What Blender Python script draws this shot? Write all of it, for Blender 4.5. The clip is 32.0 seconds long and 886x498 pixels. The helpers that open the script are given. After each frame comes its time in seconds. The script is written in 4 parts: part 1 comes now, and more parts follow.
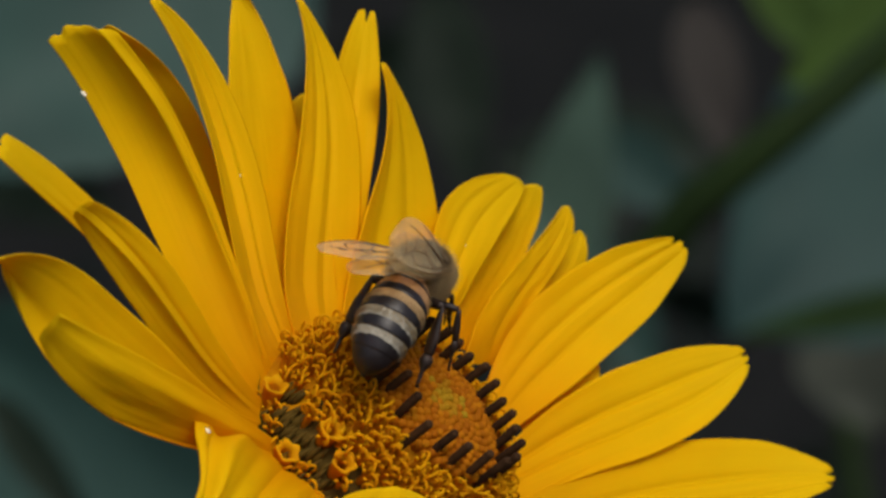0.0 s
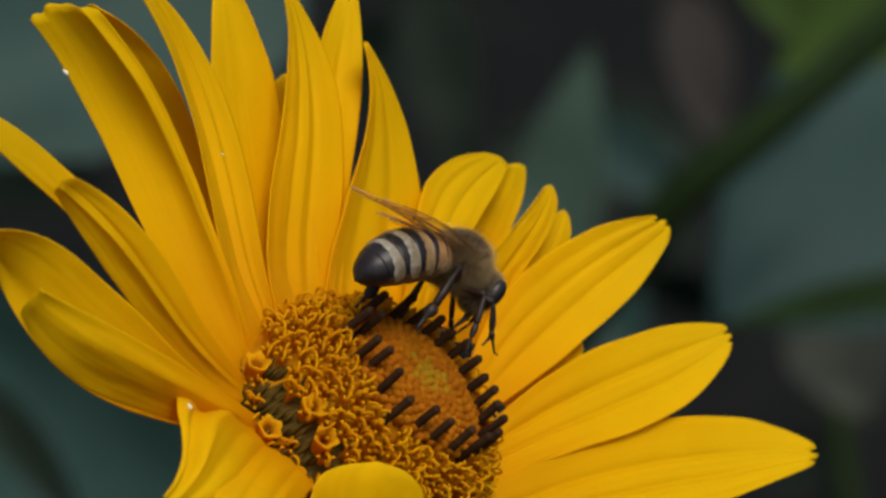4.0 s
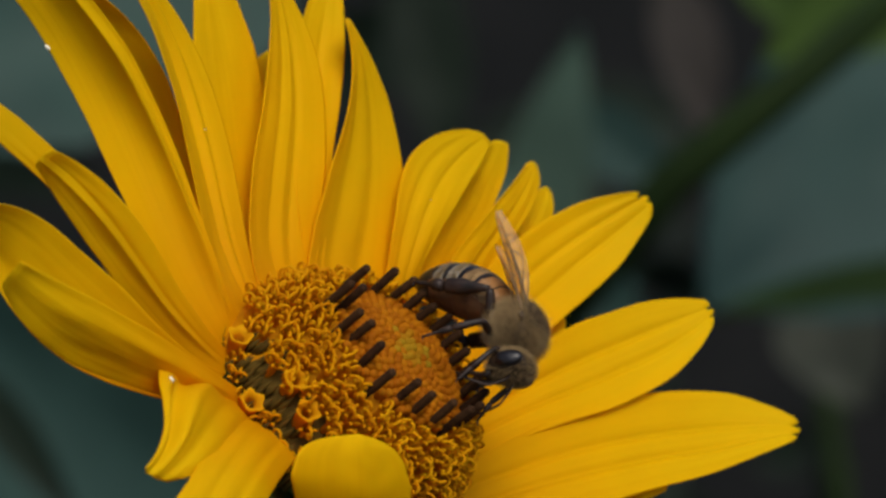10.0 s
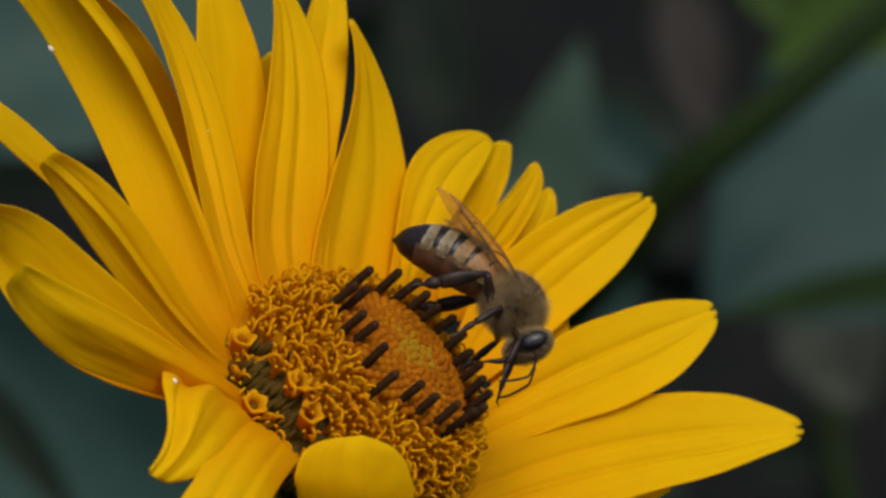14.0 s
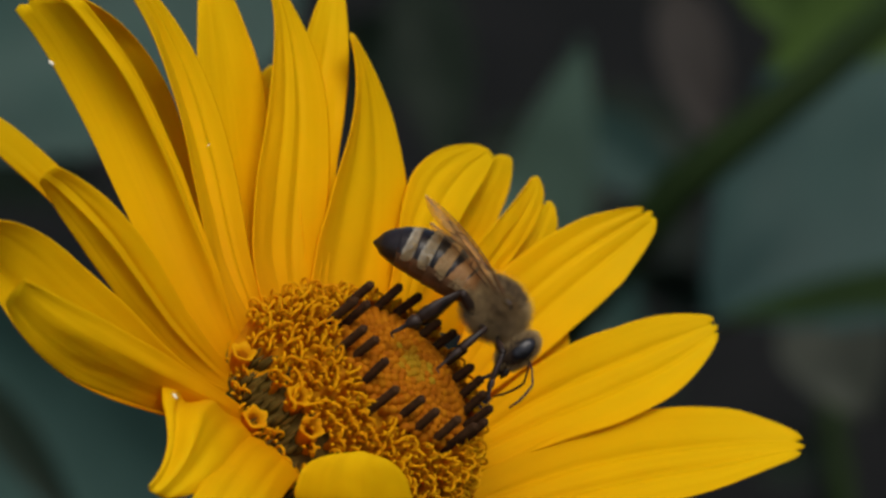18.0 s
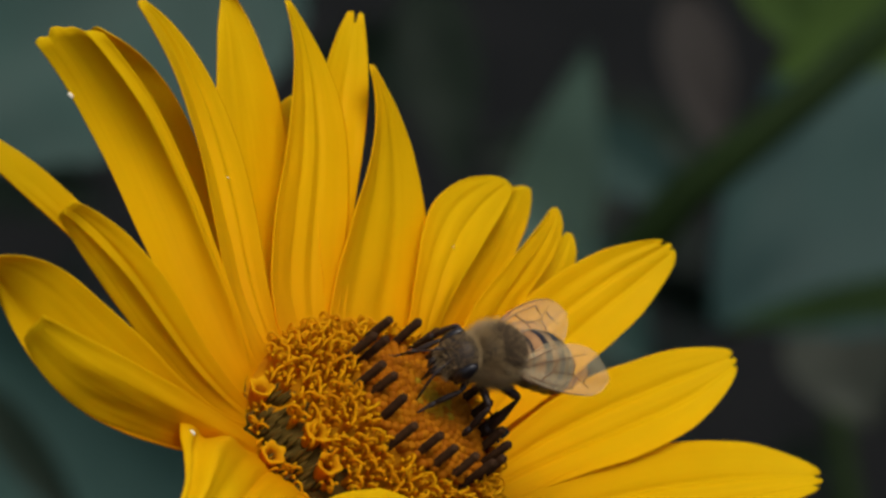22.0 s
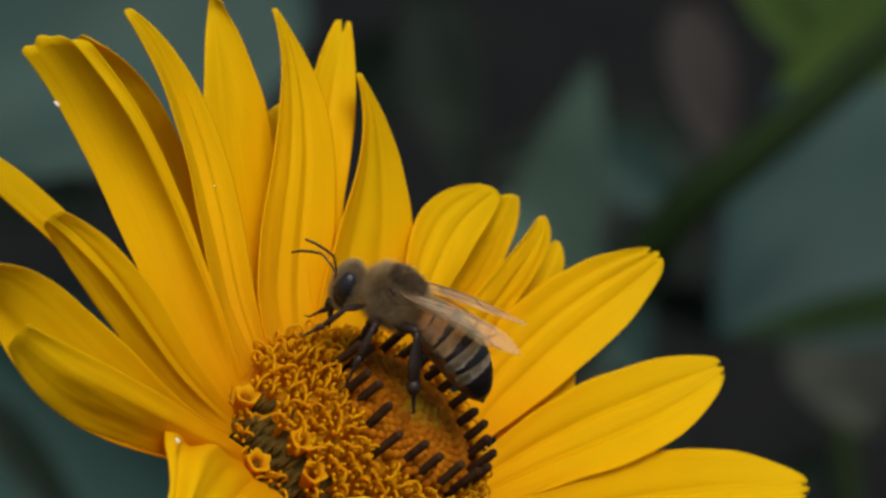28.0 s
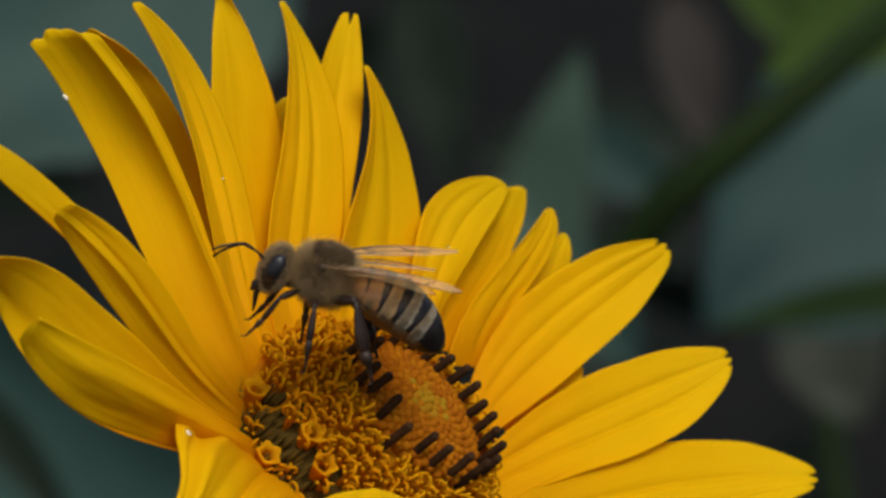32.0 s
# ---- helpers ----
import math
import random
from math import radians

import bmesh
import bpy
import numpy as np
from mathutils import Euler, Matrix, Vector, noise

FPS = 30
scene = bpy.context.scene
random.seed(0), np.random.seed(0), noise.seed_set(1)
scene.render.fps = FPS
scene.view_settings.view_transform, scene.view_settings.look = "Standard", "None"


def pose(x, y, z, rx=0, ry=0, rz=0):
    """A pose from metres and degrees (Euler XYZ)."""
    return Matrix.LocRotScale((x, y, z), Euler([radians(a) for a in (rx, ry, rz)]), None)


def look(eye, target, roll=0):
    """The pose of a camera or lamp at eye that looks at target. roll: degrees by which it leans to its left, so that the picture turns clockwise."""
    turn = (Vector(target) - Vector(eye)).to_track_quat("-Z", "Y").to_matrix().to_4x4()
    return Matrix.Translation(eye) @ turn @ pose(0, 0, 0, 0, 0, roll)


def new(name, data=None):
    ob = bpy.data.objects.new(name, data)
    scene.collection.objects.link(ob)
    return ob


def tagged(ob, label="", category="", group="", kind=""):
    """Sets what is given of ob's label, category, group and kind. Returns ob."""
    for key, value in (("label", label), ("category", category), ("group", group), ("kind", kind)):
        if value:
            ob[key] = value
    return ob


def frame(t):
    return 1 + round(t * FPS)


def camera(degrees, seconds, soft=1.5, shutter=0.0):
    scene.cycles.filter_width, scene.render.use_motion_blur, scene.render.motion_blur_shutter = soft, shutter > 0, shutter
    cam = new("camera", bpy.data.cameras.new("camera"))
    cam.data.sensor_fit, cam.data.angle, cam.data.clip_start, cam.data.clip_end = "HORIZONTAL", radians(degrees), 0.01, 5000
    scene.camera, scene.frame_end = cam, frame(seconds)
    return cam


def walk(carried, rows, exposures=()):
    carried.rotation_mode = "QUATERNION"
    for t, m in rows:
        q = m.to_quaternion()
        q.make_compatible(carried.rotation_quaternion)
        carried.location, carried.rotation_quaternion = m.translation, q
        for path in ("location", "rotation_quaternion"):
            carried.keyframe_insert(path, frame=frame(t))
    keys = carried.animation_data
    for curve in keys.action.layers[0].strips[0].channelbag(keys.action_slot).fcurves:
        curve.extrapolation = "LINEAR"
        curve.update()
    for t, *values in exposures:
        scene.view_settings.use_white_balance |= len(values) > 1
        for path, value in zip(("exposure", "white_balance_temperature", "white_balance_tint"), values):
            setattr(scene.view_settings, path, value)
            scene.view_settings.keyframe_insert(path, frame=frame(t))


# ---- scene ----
cam = camera(8.0, 32.0, 2.8)
MM = 0.001
HEIGHT = 1.2            # of the flower over the ground
REACH = 415.2           # from the lens to the flower, mm
VIEW = pose(0, 0, HEIGHT, 70, 0, 0)   # x across, y up, z towards the camera
# the flower is sharp and the garden behind it soft
cam.data.dof.use_dof = True
cam.data.dof.focus_distance = (REACH - 4) * MM
cam.data.dof.aperture_fstop = 80.0

CAMERA = [  # seconds, degrees of turn left and up
    (0, 0.205, 0.226),
    (0.5, 0.186, 0.209),
    (1, 0.174, 0.195),
    (1.5, 0.185, 0.187),
    (2, 0.195, 0.179),
    (2.5, 0.185, 0.168),
    (3, 0.165, 0.154),
    (3.5, 0.134, 0.135),
    (4, 0.102, 0.113),
    (4.5, 0.082, 0.087),
    (5, 0.066, 0.075),
    (5.5, 0.052, 0.067),
    (6, 0.041, 0.060),
    (6.5, 0.031, 0.051),
    (7, 0.022, 0.040),
    (7.5, 0.014, 0.026),
    (8, 0.007, 0.014),
    (8.5, 0.002, 0.004),
    (9, 0.000, 0.000),
    (9.5, 0.001, 0.001),
    (10, 0.004, 0.003),
    (10.5, 0.007, 0.007),
    (11, 0.012, 0.011),
    (11.5, 0.016, 0.016),
    (12, 0.020, 0.021),
    (12.5, 0.023, 0.026),
    (13, 0.025, 0.031),
    (13.5, 0.027, 0.036),
    (14, 0.027, 0.043),
    (14.5, 0.028, 0.050),
    (15, 0.029, 0.056),
    (15.5, 0.029, 0.063),
    (16, 0.030, 0.068),
    (16.5, 0.031, 0.072),
    (17, 0.032, 0.074),
    (17.5, 0.034, 0.076),
    (18, 0.036, 0.077),
    (18.5, 0.038, 0.079),
    (19, 0.041, 0.082),
    (19.5, 0.046, 0.089),
    (20, 0.054, 0.101),
    (20.5, 0.063, 0.115),
    (21, 0.072, 0.129),
    (21.5, 0.083, 0.139),
    (22, 0.097, 0.150),
    (22.5, 0.108, 0.161),
    (23, 0.113, 0.174),
    (23.5, 0.113, 0.196),
    (24, 0.113, 0.223),
    (24.5, 0.113, 0.247),
    (25, 0.113, 0.257),
    (25.5, 0.110, 0.253),
    (26, 0.102, 0.242),
    (26.5, 0.093, 0.230),
    (27, 0.085, 0.220),
    (27.5, 0.082, 0.215),
    (28, 0.129, 0.236),
    (28.5, 0.119, 0.221),
    (29, 0.102, 0.205),
    (29.5, 0.089, 0.226),
    (30, 0.077, 0.246),
    (30.5, 0.070, 0.232),
    (31, 0.061, 0.205),
    (31.5, 0.039, 0.176),
    (32, 0.011, 0.144),
]
SWAY = [  # seconds, the flower's shift (mm) across, up, towards the camera, and its turn about those three (degrees)
    (0, 0.96, -1.74, 2.98, 0.49, 0.36, -0.33),
    (0.5, 1.47, -1.62, 2.79, 0.39, 0.38, -0.35),
    (1, 0.84, -1.47, 2.56, 0.47, 0.30, -0.23),
    (1.5, 0.82, -1.54, 2.40, 0.38, 0.25, -0.30),
    (2, 0.80, -1.43, 2.50, 0.30, 0.34, -0.35),
    (2.5, 0.53, -1.33, 2.35, 0.35, 0.28, -0.17),
    (3, 0.82, -1.29, 2.07, 0.28, 0.27, -0.21),
    (3.5, 0.70, -1.31, 1.68, 0.22, 0.17, -0.24),
    (4, 0.51, -1.06, 1.61, 0.23, 0.14, -0.14),
    (4.5, 0.43, -0.73, 1.04, 0.15, 0.05, -0.04),
    (6.5, 0.13, -0.18, 0.32, 0.01, 0.06, 0.00),
    (7, 0.03, -0.14, 0.80, 0.05, 0.09, 0.05),
    (7.5, 0.04, -0.23, 0.12, 0.05, -0.02, 0.03),
    (8, 0.08, 0.01, 0.24, -0.00, 0.02, 0.03),
    (8.5, -0.05, -0.30, 0.23, -0.01, 0.01, -0.00),
    (9, 0.02, 0.05, 0.35, 0.00, 0.01, 0.08),
    (9.5, -0.00, -0.34, 0.27, -0.00, -0.00, -0.07),
    (10, -0.01, -0.19, 0.21, -0.00, 0.00, -0.00),
    (10.5, 0.15, -0.14, 0.67, -0.04, 0.05, -0.01),
    (11, -0.01, -0.33, 0.53, -0.05, 0.01, 0.01),
    (11.5, 0.09, -0.05, 0.48, 0.03, 0.04, 0.02),
    (12, 0.09, -0.30, 0.34, -0.02, 0.02, -0.07),
    (12.5, 0.03, -0.05, 0.53, 0.06, 0.06, -0.03),
    (13, 0.06, -0.09, 0.53, 0.00, 0.02, -0.07),
    (13.5, -0.06, -0.17, 0.10, 0.07, -0.04, -0.06),
    (14, 0.06, 0.02, 0.65, 0.07, 0.04, -0.03),
    (14.5, -0.00, -0.29, 0.93, 0.11, 0.09, -0.05),
    (16.5, 0.04, -0.12, 0.53, 0.12, 0.04, -0.00),
    (17, 0.03, -0.55, 0.76, 0.10, 0.01, -0.15),
    (17.5, 0.06, -0.45, 0.69, 0.09, 0.04, -0.06),
    (18, 0.01, -0.70, 1.12, 0.16, 0.05, -0.12),
    (18.5, 0.02, -1.01, 1.24, 0.25, 0.06, -0.23),
    (19, 0.12, -1.27, 1.26, 0.22, 0.03, -0.36),
    (19.5, 0.11, -1.38, 1.56, 0.25, 0.05, -0.27),
    (20, 0.26, -1.66, 1.85, 0.21, 0.07, -0.36),
    (20.5, 0.44, -2.28, 1.82, 0.34, 0.01, -0.57),
    (21, 0.50, -2.50, 2.21, 0.39, 0.07, -0.50),
    (21.5, 0.59, -3.00, 3.28, 0.50, 0.10, -0.70),
    (22, 0.78, -2.40, 2.57, 0.47, 0.08, -0.50),
    (22.5, 0.58, -2.99, 2.82, 0.51, 0.16, -0.63),
    (23, 0.65, -3.28, 2.87, 0.65, 0.12, -0.59),
    (23.5, 1.05, -3.33, 2.84, 0.51, 0.14, -0.75),
    (24, 0.51, -3.21, 3.08, 0.63, 0.10, -0.50),
    (24.5, 0.92, -3.15, 3.63, 0.70, 0.13, -0.66),
    (25, 0.62, -4.71, 4.29, 0.72, 0.16, -0.94),
    (25.5, 0.20, -4.01, 2.83, 0.72, 0.06, -0.47),
    (27.5, -0.00, -4.45, 2.45, 0.60, -0.02, -0.70),
    (27.6, -0.12, -4.14, 2.32, 0.59, -0.03, -0.67),
    (27.7, -0.17, -4.11, 2.18, 0.58, -0.04, -0.64),
    (27.8, -0.39, -3.46, 2.04, 0.57, -0.05, -0.61),
    (27.9, -0.45, -2.68, 1.90, 0.56, -0.06, -0.58),
    (28, -0.37, -2.33, 1.76, 0.55, -0.07, -0.55),
    (28.1, -0.65, -1.48, 1.88, 0.55, -0.04, -0.63),
    (28.2, -0.50, -1.36, 2.00, 0.55, -0.00, -0.72),
    (28.3, -0.49, -1.69, 2.11, 0.55, 0.04, -0.80),
    (28.4, -0.48, -2.47, 2.23, 0.55, 0.07, -0.89),
    (28.5, -0.05, -3.96, 2.35, 0.55, 0.11, -0.97),
    (28.6, -0.58, -3.83, 2.16, 0.51, 0.08, -0.88),
    (28.7, -0.84, -3.39, 1.97, 0.48, 0.05, -0.80),
    (28.8, -0.95, -3.11, 1.78, 0.44, 0.03, -0.71),
    (28.9, -0.76, -2.52, 1.59, 0.40, -0.00, -0.62),
    (29, -0.14, -2.60, 1.40, 0.37, -0.03, -0.54),
    (29.1, 0.18, -1.77, 1.64, 0.44, 0.00, -0.57),
    (29.2, 0.47, -1.47, 1.89, 0.51, 0.04, -0.61),
    (29.3, 0.33, -1.91, 2.13, 0.59, 0.07, -0.64),
    (29.4, -0.40, -2.20, 2.38, 0.66, 0.10, -0.67),
    (29.5, -0.58, -3.03, 2.62, 0.73, 0.13, -0.71),
    (29.6, -1.01, -3.66, 3.21, 0.69, 0.12, -0.82),
    (29.7, -0.87, -5.11, 3.80, 0.66, 0.11, -0.93),
    (29.8, -0.89, -6.57, 4.38, 0.62, 0.10, -1.04),
    (29.9, -0.62, -7.43, 4.97, 0.58, 0.09, -1.15),
    (30, -0.11, -8.13, 5.56, 0.54, 0.08, -1.26),
    (30.1, 0.04, -7.28, 4.97, 0.57, 0.08, -1.09),
    (30.2, 0.41, -6.26, 4.39, 0.61, 0.08, -0.93),
    (30.3, 0.48, -4.95, 3.80, 0.64, 0.09, -0.76),
    (30.4, 0.57, -3.78, 3.22, 0.67, 0.09, -0.59),
    (30.5, 0.46, -3.12, 2.63, 0.70, 0.09, -0.42),
    (30.6, 0.46, -2.34, 2.60, 0.66, 0.07, -0.52),
    (30.7, 0.42, -2.07, 2.57, 0.63, 0.04, -0.61),
    (30.8, 0.24, -2.38, 2.54, 0.60, 0.01, -0.71),
    (30.9, 0.20, -3.28, 2.51, 0.57, -0.01, -0.80),
    (31, 0.59, -3.99, 2.49, 0.54, -0.04, -0.89),
    (31.1, 0.14, -3.68, 2.28, 0.51, -0.06, -0.82),
    (31.2, -0.32, -3.37, 2.07, 0.48, -0.08, -0.74),
    (31.3, -0.41, -2.81, 1.86, 0.45, -0.10, -0.66),
    (31.4, -0.14, -2.89, 1.65, 0.42, -0.12, -0.59),
    (31.5, 0.13, -2.97, 1.44, 0.39, -0.14, -0.51),
    (31.6, 0.19, -2.83, 1.46, 0.40, -0.12, -0.48),
    (31.7, 0.24, -2.68, 1.48, 0.41, -0.10, -0.46),
    (31.8, 0.60, -2.29, 1.50, 0.43, -0.08, -0.43),
    (31.9, 0.82, -2.39, 1.52, 0.44, -0.06, -0.40),
    (32, 1.05, -2.49, 1.55, 0.45, -0.04, -0.37),
]
EYE = VIEW @ Vector((0, 0, REACH * MM))
walk(cam, [(t, pose(*EYE, 70 + up, 0, turn)) for t, turn, up in CAMERA],
     [(0.0, -0.03), (4.5, -0.03), (7.0, -0.08), (25.0, -0.08), (28.0, 0.02), (29.2, 0.02), (30.0, 0.18), (30.8, 0.04), (32.0, 0.0)])

# ---- light: bright overcast sky, a broad soft sun from high behind the camera's shoulder ----
world = bpy.data.worlds.new("sky")
scene.world = world
world.use_nodes = True
wn, wl = world.node_tree.nodes, world.node_tree.links
sky = wn.new("ShaderNodeTexSky")
sky.sky_type = "NISHITA"
sky.sun_disc = False
sky.sun_elevation, sky.sun_rotation = radians(60), radians(157)
sky.air_density, sky.dust_density = 1.0, 2.5
wl.new(sky.outputs["Color"], wn["Background"].inputs["Color"])
wn["Background"].inputs["Strength"].default_value = 0.102
sun = new("sun", bpy.data.lights.new("sun", "SUN"))
sun.data.energy, sun.data.angle, sun.data.color = 2.4, radians(32), (1.0, 0.94, 0.84)
sun.matrix_world = look((0.24, -0.45, HEIGHT + 1.0), (0, 0, HEIGHT))
scene.view_settings.exposure = 0.0


# ---- materials ----
def material(name, rough=0.6, spec=0.4):
    m = bpy.data.materials.new(name)
    m.use_nodes = True
    b = m.node_tree.nodes["Principled BSDF"]
    b.inputs["Roughness"].default_value = rough
    b.inputs["Specular IOR Level"].default_value = spec
    return m, m.node_tree.nodes, m.node_tree.links, b


def ramp(nodes, stops):
    r = nodes.new("ShaderNodeValToRGB")
    e = r.color_ramp.elements
    while len(e) < len(stops):
        e.new(0.5)
    for k, (p, c) in enumerate(stops):
        e[k].position, e[k].color = p, (*c, 1)
    return r


def noisy(name, stops, scale, rough=0.6, spec=0.4, bump=0.0, stretch=(1, 1, 1), detail=4, per_object=0.0, thin=None):
    """Colour from noise in the object's own space, with relief."""
    m, n, l, b = material(name, rough, spec)
    co, mp, nz = n.new("ShaderNodeTexCoord"), n.new("ShaderNodeMapping"), n.new("ShaderNodeTexNoise")
    mp.inputs["Scale"].default_value = stretch
    nz.inputs["Scale"].default_value, nz.inputs["Detail"].default_value = scale, detail
    l.new(co.outputs["Object"], mp.inputs["Vector"])
    l.new(mp.outputs["Vector"], nz.inputs["Vector"])
    r = ramp(n, stops)
    fac = nz.outputs["Fac"]
    if per_object:
        info, add = n.new("ShaderNodeObjectInfo"), n.new("ShaderNodeMath")
        add.operation = "MULTIPLY_ADD"
        add.inputs[1].default_value = per_object
        l.new(info.outputs["Random"], add.inputs[0])
        sub = n.new("ShaderNodeMath")
        sub.operation = "SUBTRACT"
        sub.inputs[1].default_value = per_object / 2
        l.new(fac, sub.inputs[0])
        l.new(sub.outputs[0], add.inputs[2])
        fac = add.outputs[0]
    l.new(fac, r.inputs["Fac"])
    l.new(r.outputs["Color"], b.inputs["Base Color"])
    if bump:
        bp = n.new("ShaderNodeBump")
        bp.inputs["Strength"].default_value, bp.inputs["Distance"].default_value = bump, 0.0002
        l.new(nz.outputs["Fac"], bp.inputs["Height"])
        l.new(bp.outputs["Normal"], b.inputs["Normal"])
    if thin:  # light passes through thin tissue
        tr, mix = n.new("ShaderNodeBsdfTranslucent"), n.new("ShaderNodeMixShader")
        tr.inputs["Color"].default_value = (*thin, 1)
        mix.inputs["Fac"].default_value = 0.38
        l.new(b.outputs["BSDF"], mix.inputs[1])
        l.new(tr.outputs["BSDF"], mix.inputs[2])
        l.new(mix.outputs["Shader"], n["Material Output"].inputs["Surface"])
    return m


def petal_material(name="ray_petal", tint=(1.0, 1.0, 1.0)):
    """Waxy yellow ray petal: lengthwise veins by the UV map, deeper orange at the foot, light passing through."""
    m, n, l, b = material(name, 0.58, 0.05)
    uv, sep = n.new("ShaderNodeUVMap"), n.new("ShaderNodeSeparateXYZ")
    uv.uv_map = "UVMap"
    l.new(uv.outputs["UV"], sep.inputs[0])
    info = n.new("ShaderNodeObjectInfo")
    mp = n.new("ShaderNodeMapping")
    mp.inputs["Scale"].default_value = (15, 1.2, 1)
    l.new(uv.outputs["UV"], mp.inputs["Vector"])
    l.new(info.outputs["Random"], mp.inputs["Location"])
    vein = n.new("ShaderNodeTexNoise")
    vein.inputs["Scale"].default_value, vein.inputs["Detail"].default_value = 1.0, 5
    l.new(mp.outputs["Vector"], vein.inputs["Vector"])
    along = ramp(n, [(0.0, (0.84, 0.36, 0.001)), (0.2, (0.89, 0.45, 0.001)), (0.5, (0.92, 0.55, 0.001)), (1.0, (0.93, 0.625, 0.003))])
    l.new(sep.outputs["Y"], along.inputs["Fac"])
    streak = ramp(n, [(0.30, (0.82, 0.76, 0.60)), (0.5, (1, 1, 1)), (0.75, (1.0, 1.05, 1.2))])
    l.new(vein.outputs["Fac"], streak.inputs["Fac"])
    mul = n.new("ShaderNodeMixRGB")
    mul.blend_type, mul.inputs["Fac"].default_value = "MULTIPLY", 0.30
    l.new(along.outputs["Color"], mul.inputs["Color1"])
    l.new(streak.outputs["Color"], mul.inputs["Color2"])
    blot = n.new("ShaderNodeTexNoise")
    blot.inputs["Scale"].default_value = 160
    co = n.new("ShaderNodeTexCoord")
    l.new(co.outputs["Object"], blot.inputs["Vector"])
    hue = n.new("ShaderNodeHueSaturation")
    mr = n.new("ShaderNodeMapRange")
    mr.inputs["To Min"].default_value, mr.inputs["To Max"].default_value = 0.90, 1.08
    l.new(blot.outputs["Fac"], mr.inputs["Value"])
    l.new(mr.outputs["Result"], hue.inputs["Value"])
    l.new(mul.outputs["Color"], hue.inputs["Color"])
    side = n.new("ShaderNodeMixRGB")
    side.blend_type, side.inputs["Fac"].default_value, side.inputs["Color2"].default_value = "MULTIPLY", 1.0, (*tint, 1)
    l.new(hue.outputs["Color"], side.inputs["Color1"])
    l.new(side.outputs["Color"], b.inputs["Base Color"])
    bp = n.new("ShaderNodeBump")
    bp.inputs["Strength"].default_value, bp.inputs["Distance"].default_value = 0.28, 0.0002
    l.new(vein.outputs["Fac"], bp.inputs["Height"])
    l.new(bp.outputs["Normal"], b.inputs["Normal"])
    tr, mix = n.new("ShaderNodeBsdfTranslucent"), n.new("ShaderNodeMixShader")
    tr.inputs["Color"].default_value = (0.92, 0.475, 0.0, 1)
    mix.inputs["Fac"].default_value = 0.42
    out = n["Material Output"]
    l.new(b.outputs["BSDF"], mix.inputs[1])
    l.new(tr.outputs["BSDF"], mix.inputs[2])
    l.new(mix.outputs["Shader"], out.inputs["Surface"])
    return m


def wing_material():
    """Thin clear amber membrane with a sheen."""
    m, n, l, b = material("wing_membrane", 0.34, 0.4)
    b.inputs["Base Color"].default_value = (0.85, 0.74, 0.50, 1)
    tr, mix = n.new("ShaderNodeBsdfTransparent"), n.new("ShaderNodeMixShader")
    tr.inputs["Color"].default_value = (0.96, 0.89, 0.76, 1)
    nz = n.new("ShaderNodeTexNoise")
    nz.inputs["Scale"].default_value = 900
    co = n.new("ShaderNodeTexCoord")
    l.new(co.outputs["Object"], nz.inputs["Vector"])
    bp = n.new("ShaderNodeBump")
    bp.inputs["Strength"].default_value, bp.inputs["Distance"].default_value = 0.5, 0.0001
    l.new(nz.outputs["Fac"], bp.inputs["Height"])
    l.new(bp.outputs["Normal"], b.inputs["Normal"])
    mix.inputs["Fac"].default_value = 0.15
    l.new(tr.outputs["BSDF"], mix.inputs[1])
    l.new(b.outputs["BSDF"], mix.inputs[2])
    l.new(mix.outputs["Shader"], n["Material Output"].inputs["Surface"])
    return m


PETAL = petal_material()
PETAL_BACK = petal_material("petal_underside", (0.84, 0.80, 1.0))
FLORET = noisy("floret_yellow", [(0.25, (0.70, 0.30, 0.002)), (0.5, (0.85, 0.43, 0.003)), (0.8, (0.90, 0.52, 0.004))], 900, 0.65, 0.06, 0.2, per_object=0.3, thin=(0.80, 0.30, 0.002))
TUBE = noisy("floret_tube", [(0.25, (0.50, 0.16, 0.003)), (0.6, (0.66, 0.25, 0.004)), (0.8, (0.76, 0.33, 0.003))], 700, 0.65, 0.06, 0.2, per_object=0.3, thin=(0.75, 0.26, 0.002))
BUD = noisy("floret_bud", [(0.2, (0.40, 0.115, 0.002)), (0.6, (0.54, 0.18, 0.003)), (0.85, (0.64, 0.25, 0.004))], 800, 0.7, 0.1, 0.2, per_object=0.5, thin=(0.62, 0.19, 0.002))
GREENBUD = noisy("floret_green_bud", [(0.2, (0.52, 0.20, 0.004)), (0.7, (0.46, 0.29, 0.012))], 800, 0.7, 0.1, 0.2, per_object=0.4, thin=(0.6, 0.30, 0.01))
ANTHER = noisy("anther_brown", [(0.3, (0.026, 0.011, 0.004)), (0.8, (0.062, 0.028, 0.009))], 1500, 0.8, 0.12, 0.3, per_object=0.2)
SCALE = noisy("disc_scale_green", [(0.25, (0.050, 0.032, 0.006)), (0.7, (0.12, 0.072, 0.011))], 500, 0.7, 0.08, 0.2)
STEM = noisy("stem_green", [(0.3, (0.05, 0.09, 0.02)), (0.7, (0.09, 0.14, 0.035))], 60, 0.55, 0.3, 0.3, (6, 6, 1))
SPOT = noisy("petal_bruise", [(0.3, (0.75, 0.68, 0.5)), (0.7, (0.85, 0.8, 0.7))], 600, 0.5)
CHITIN = noisy("chitin_dark", [(0.3, (0.008, 0.006, 0.006)), (0.75, (0.022, 0.016, 0.016))], 900, 0.38, 0.35, 0.15)
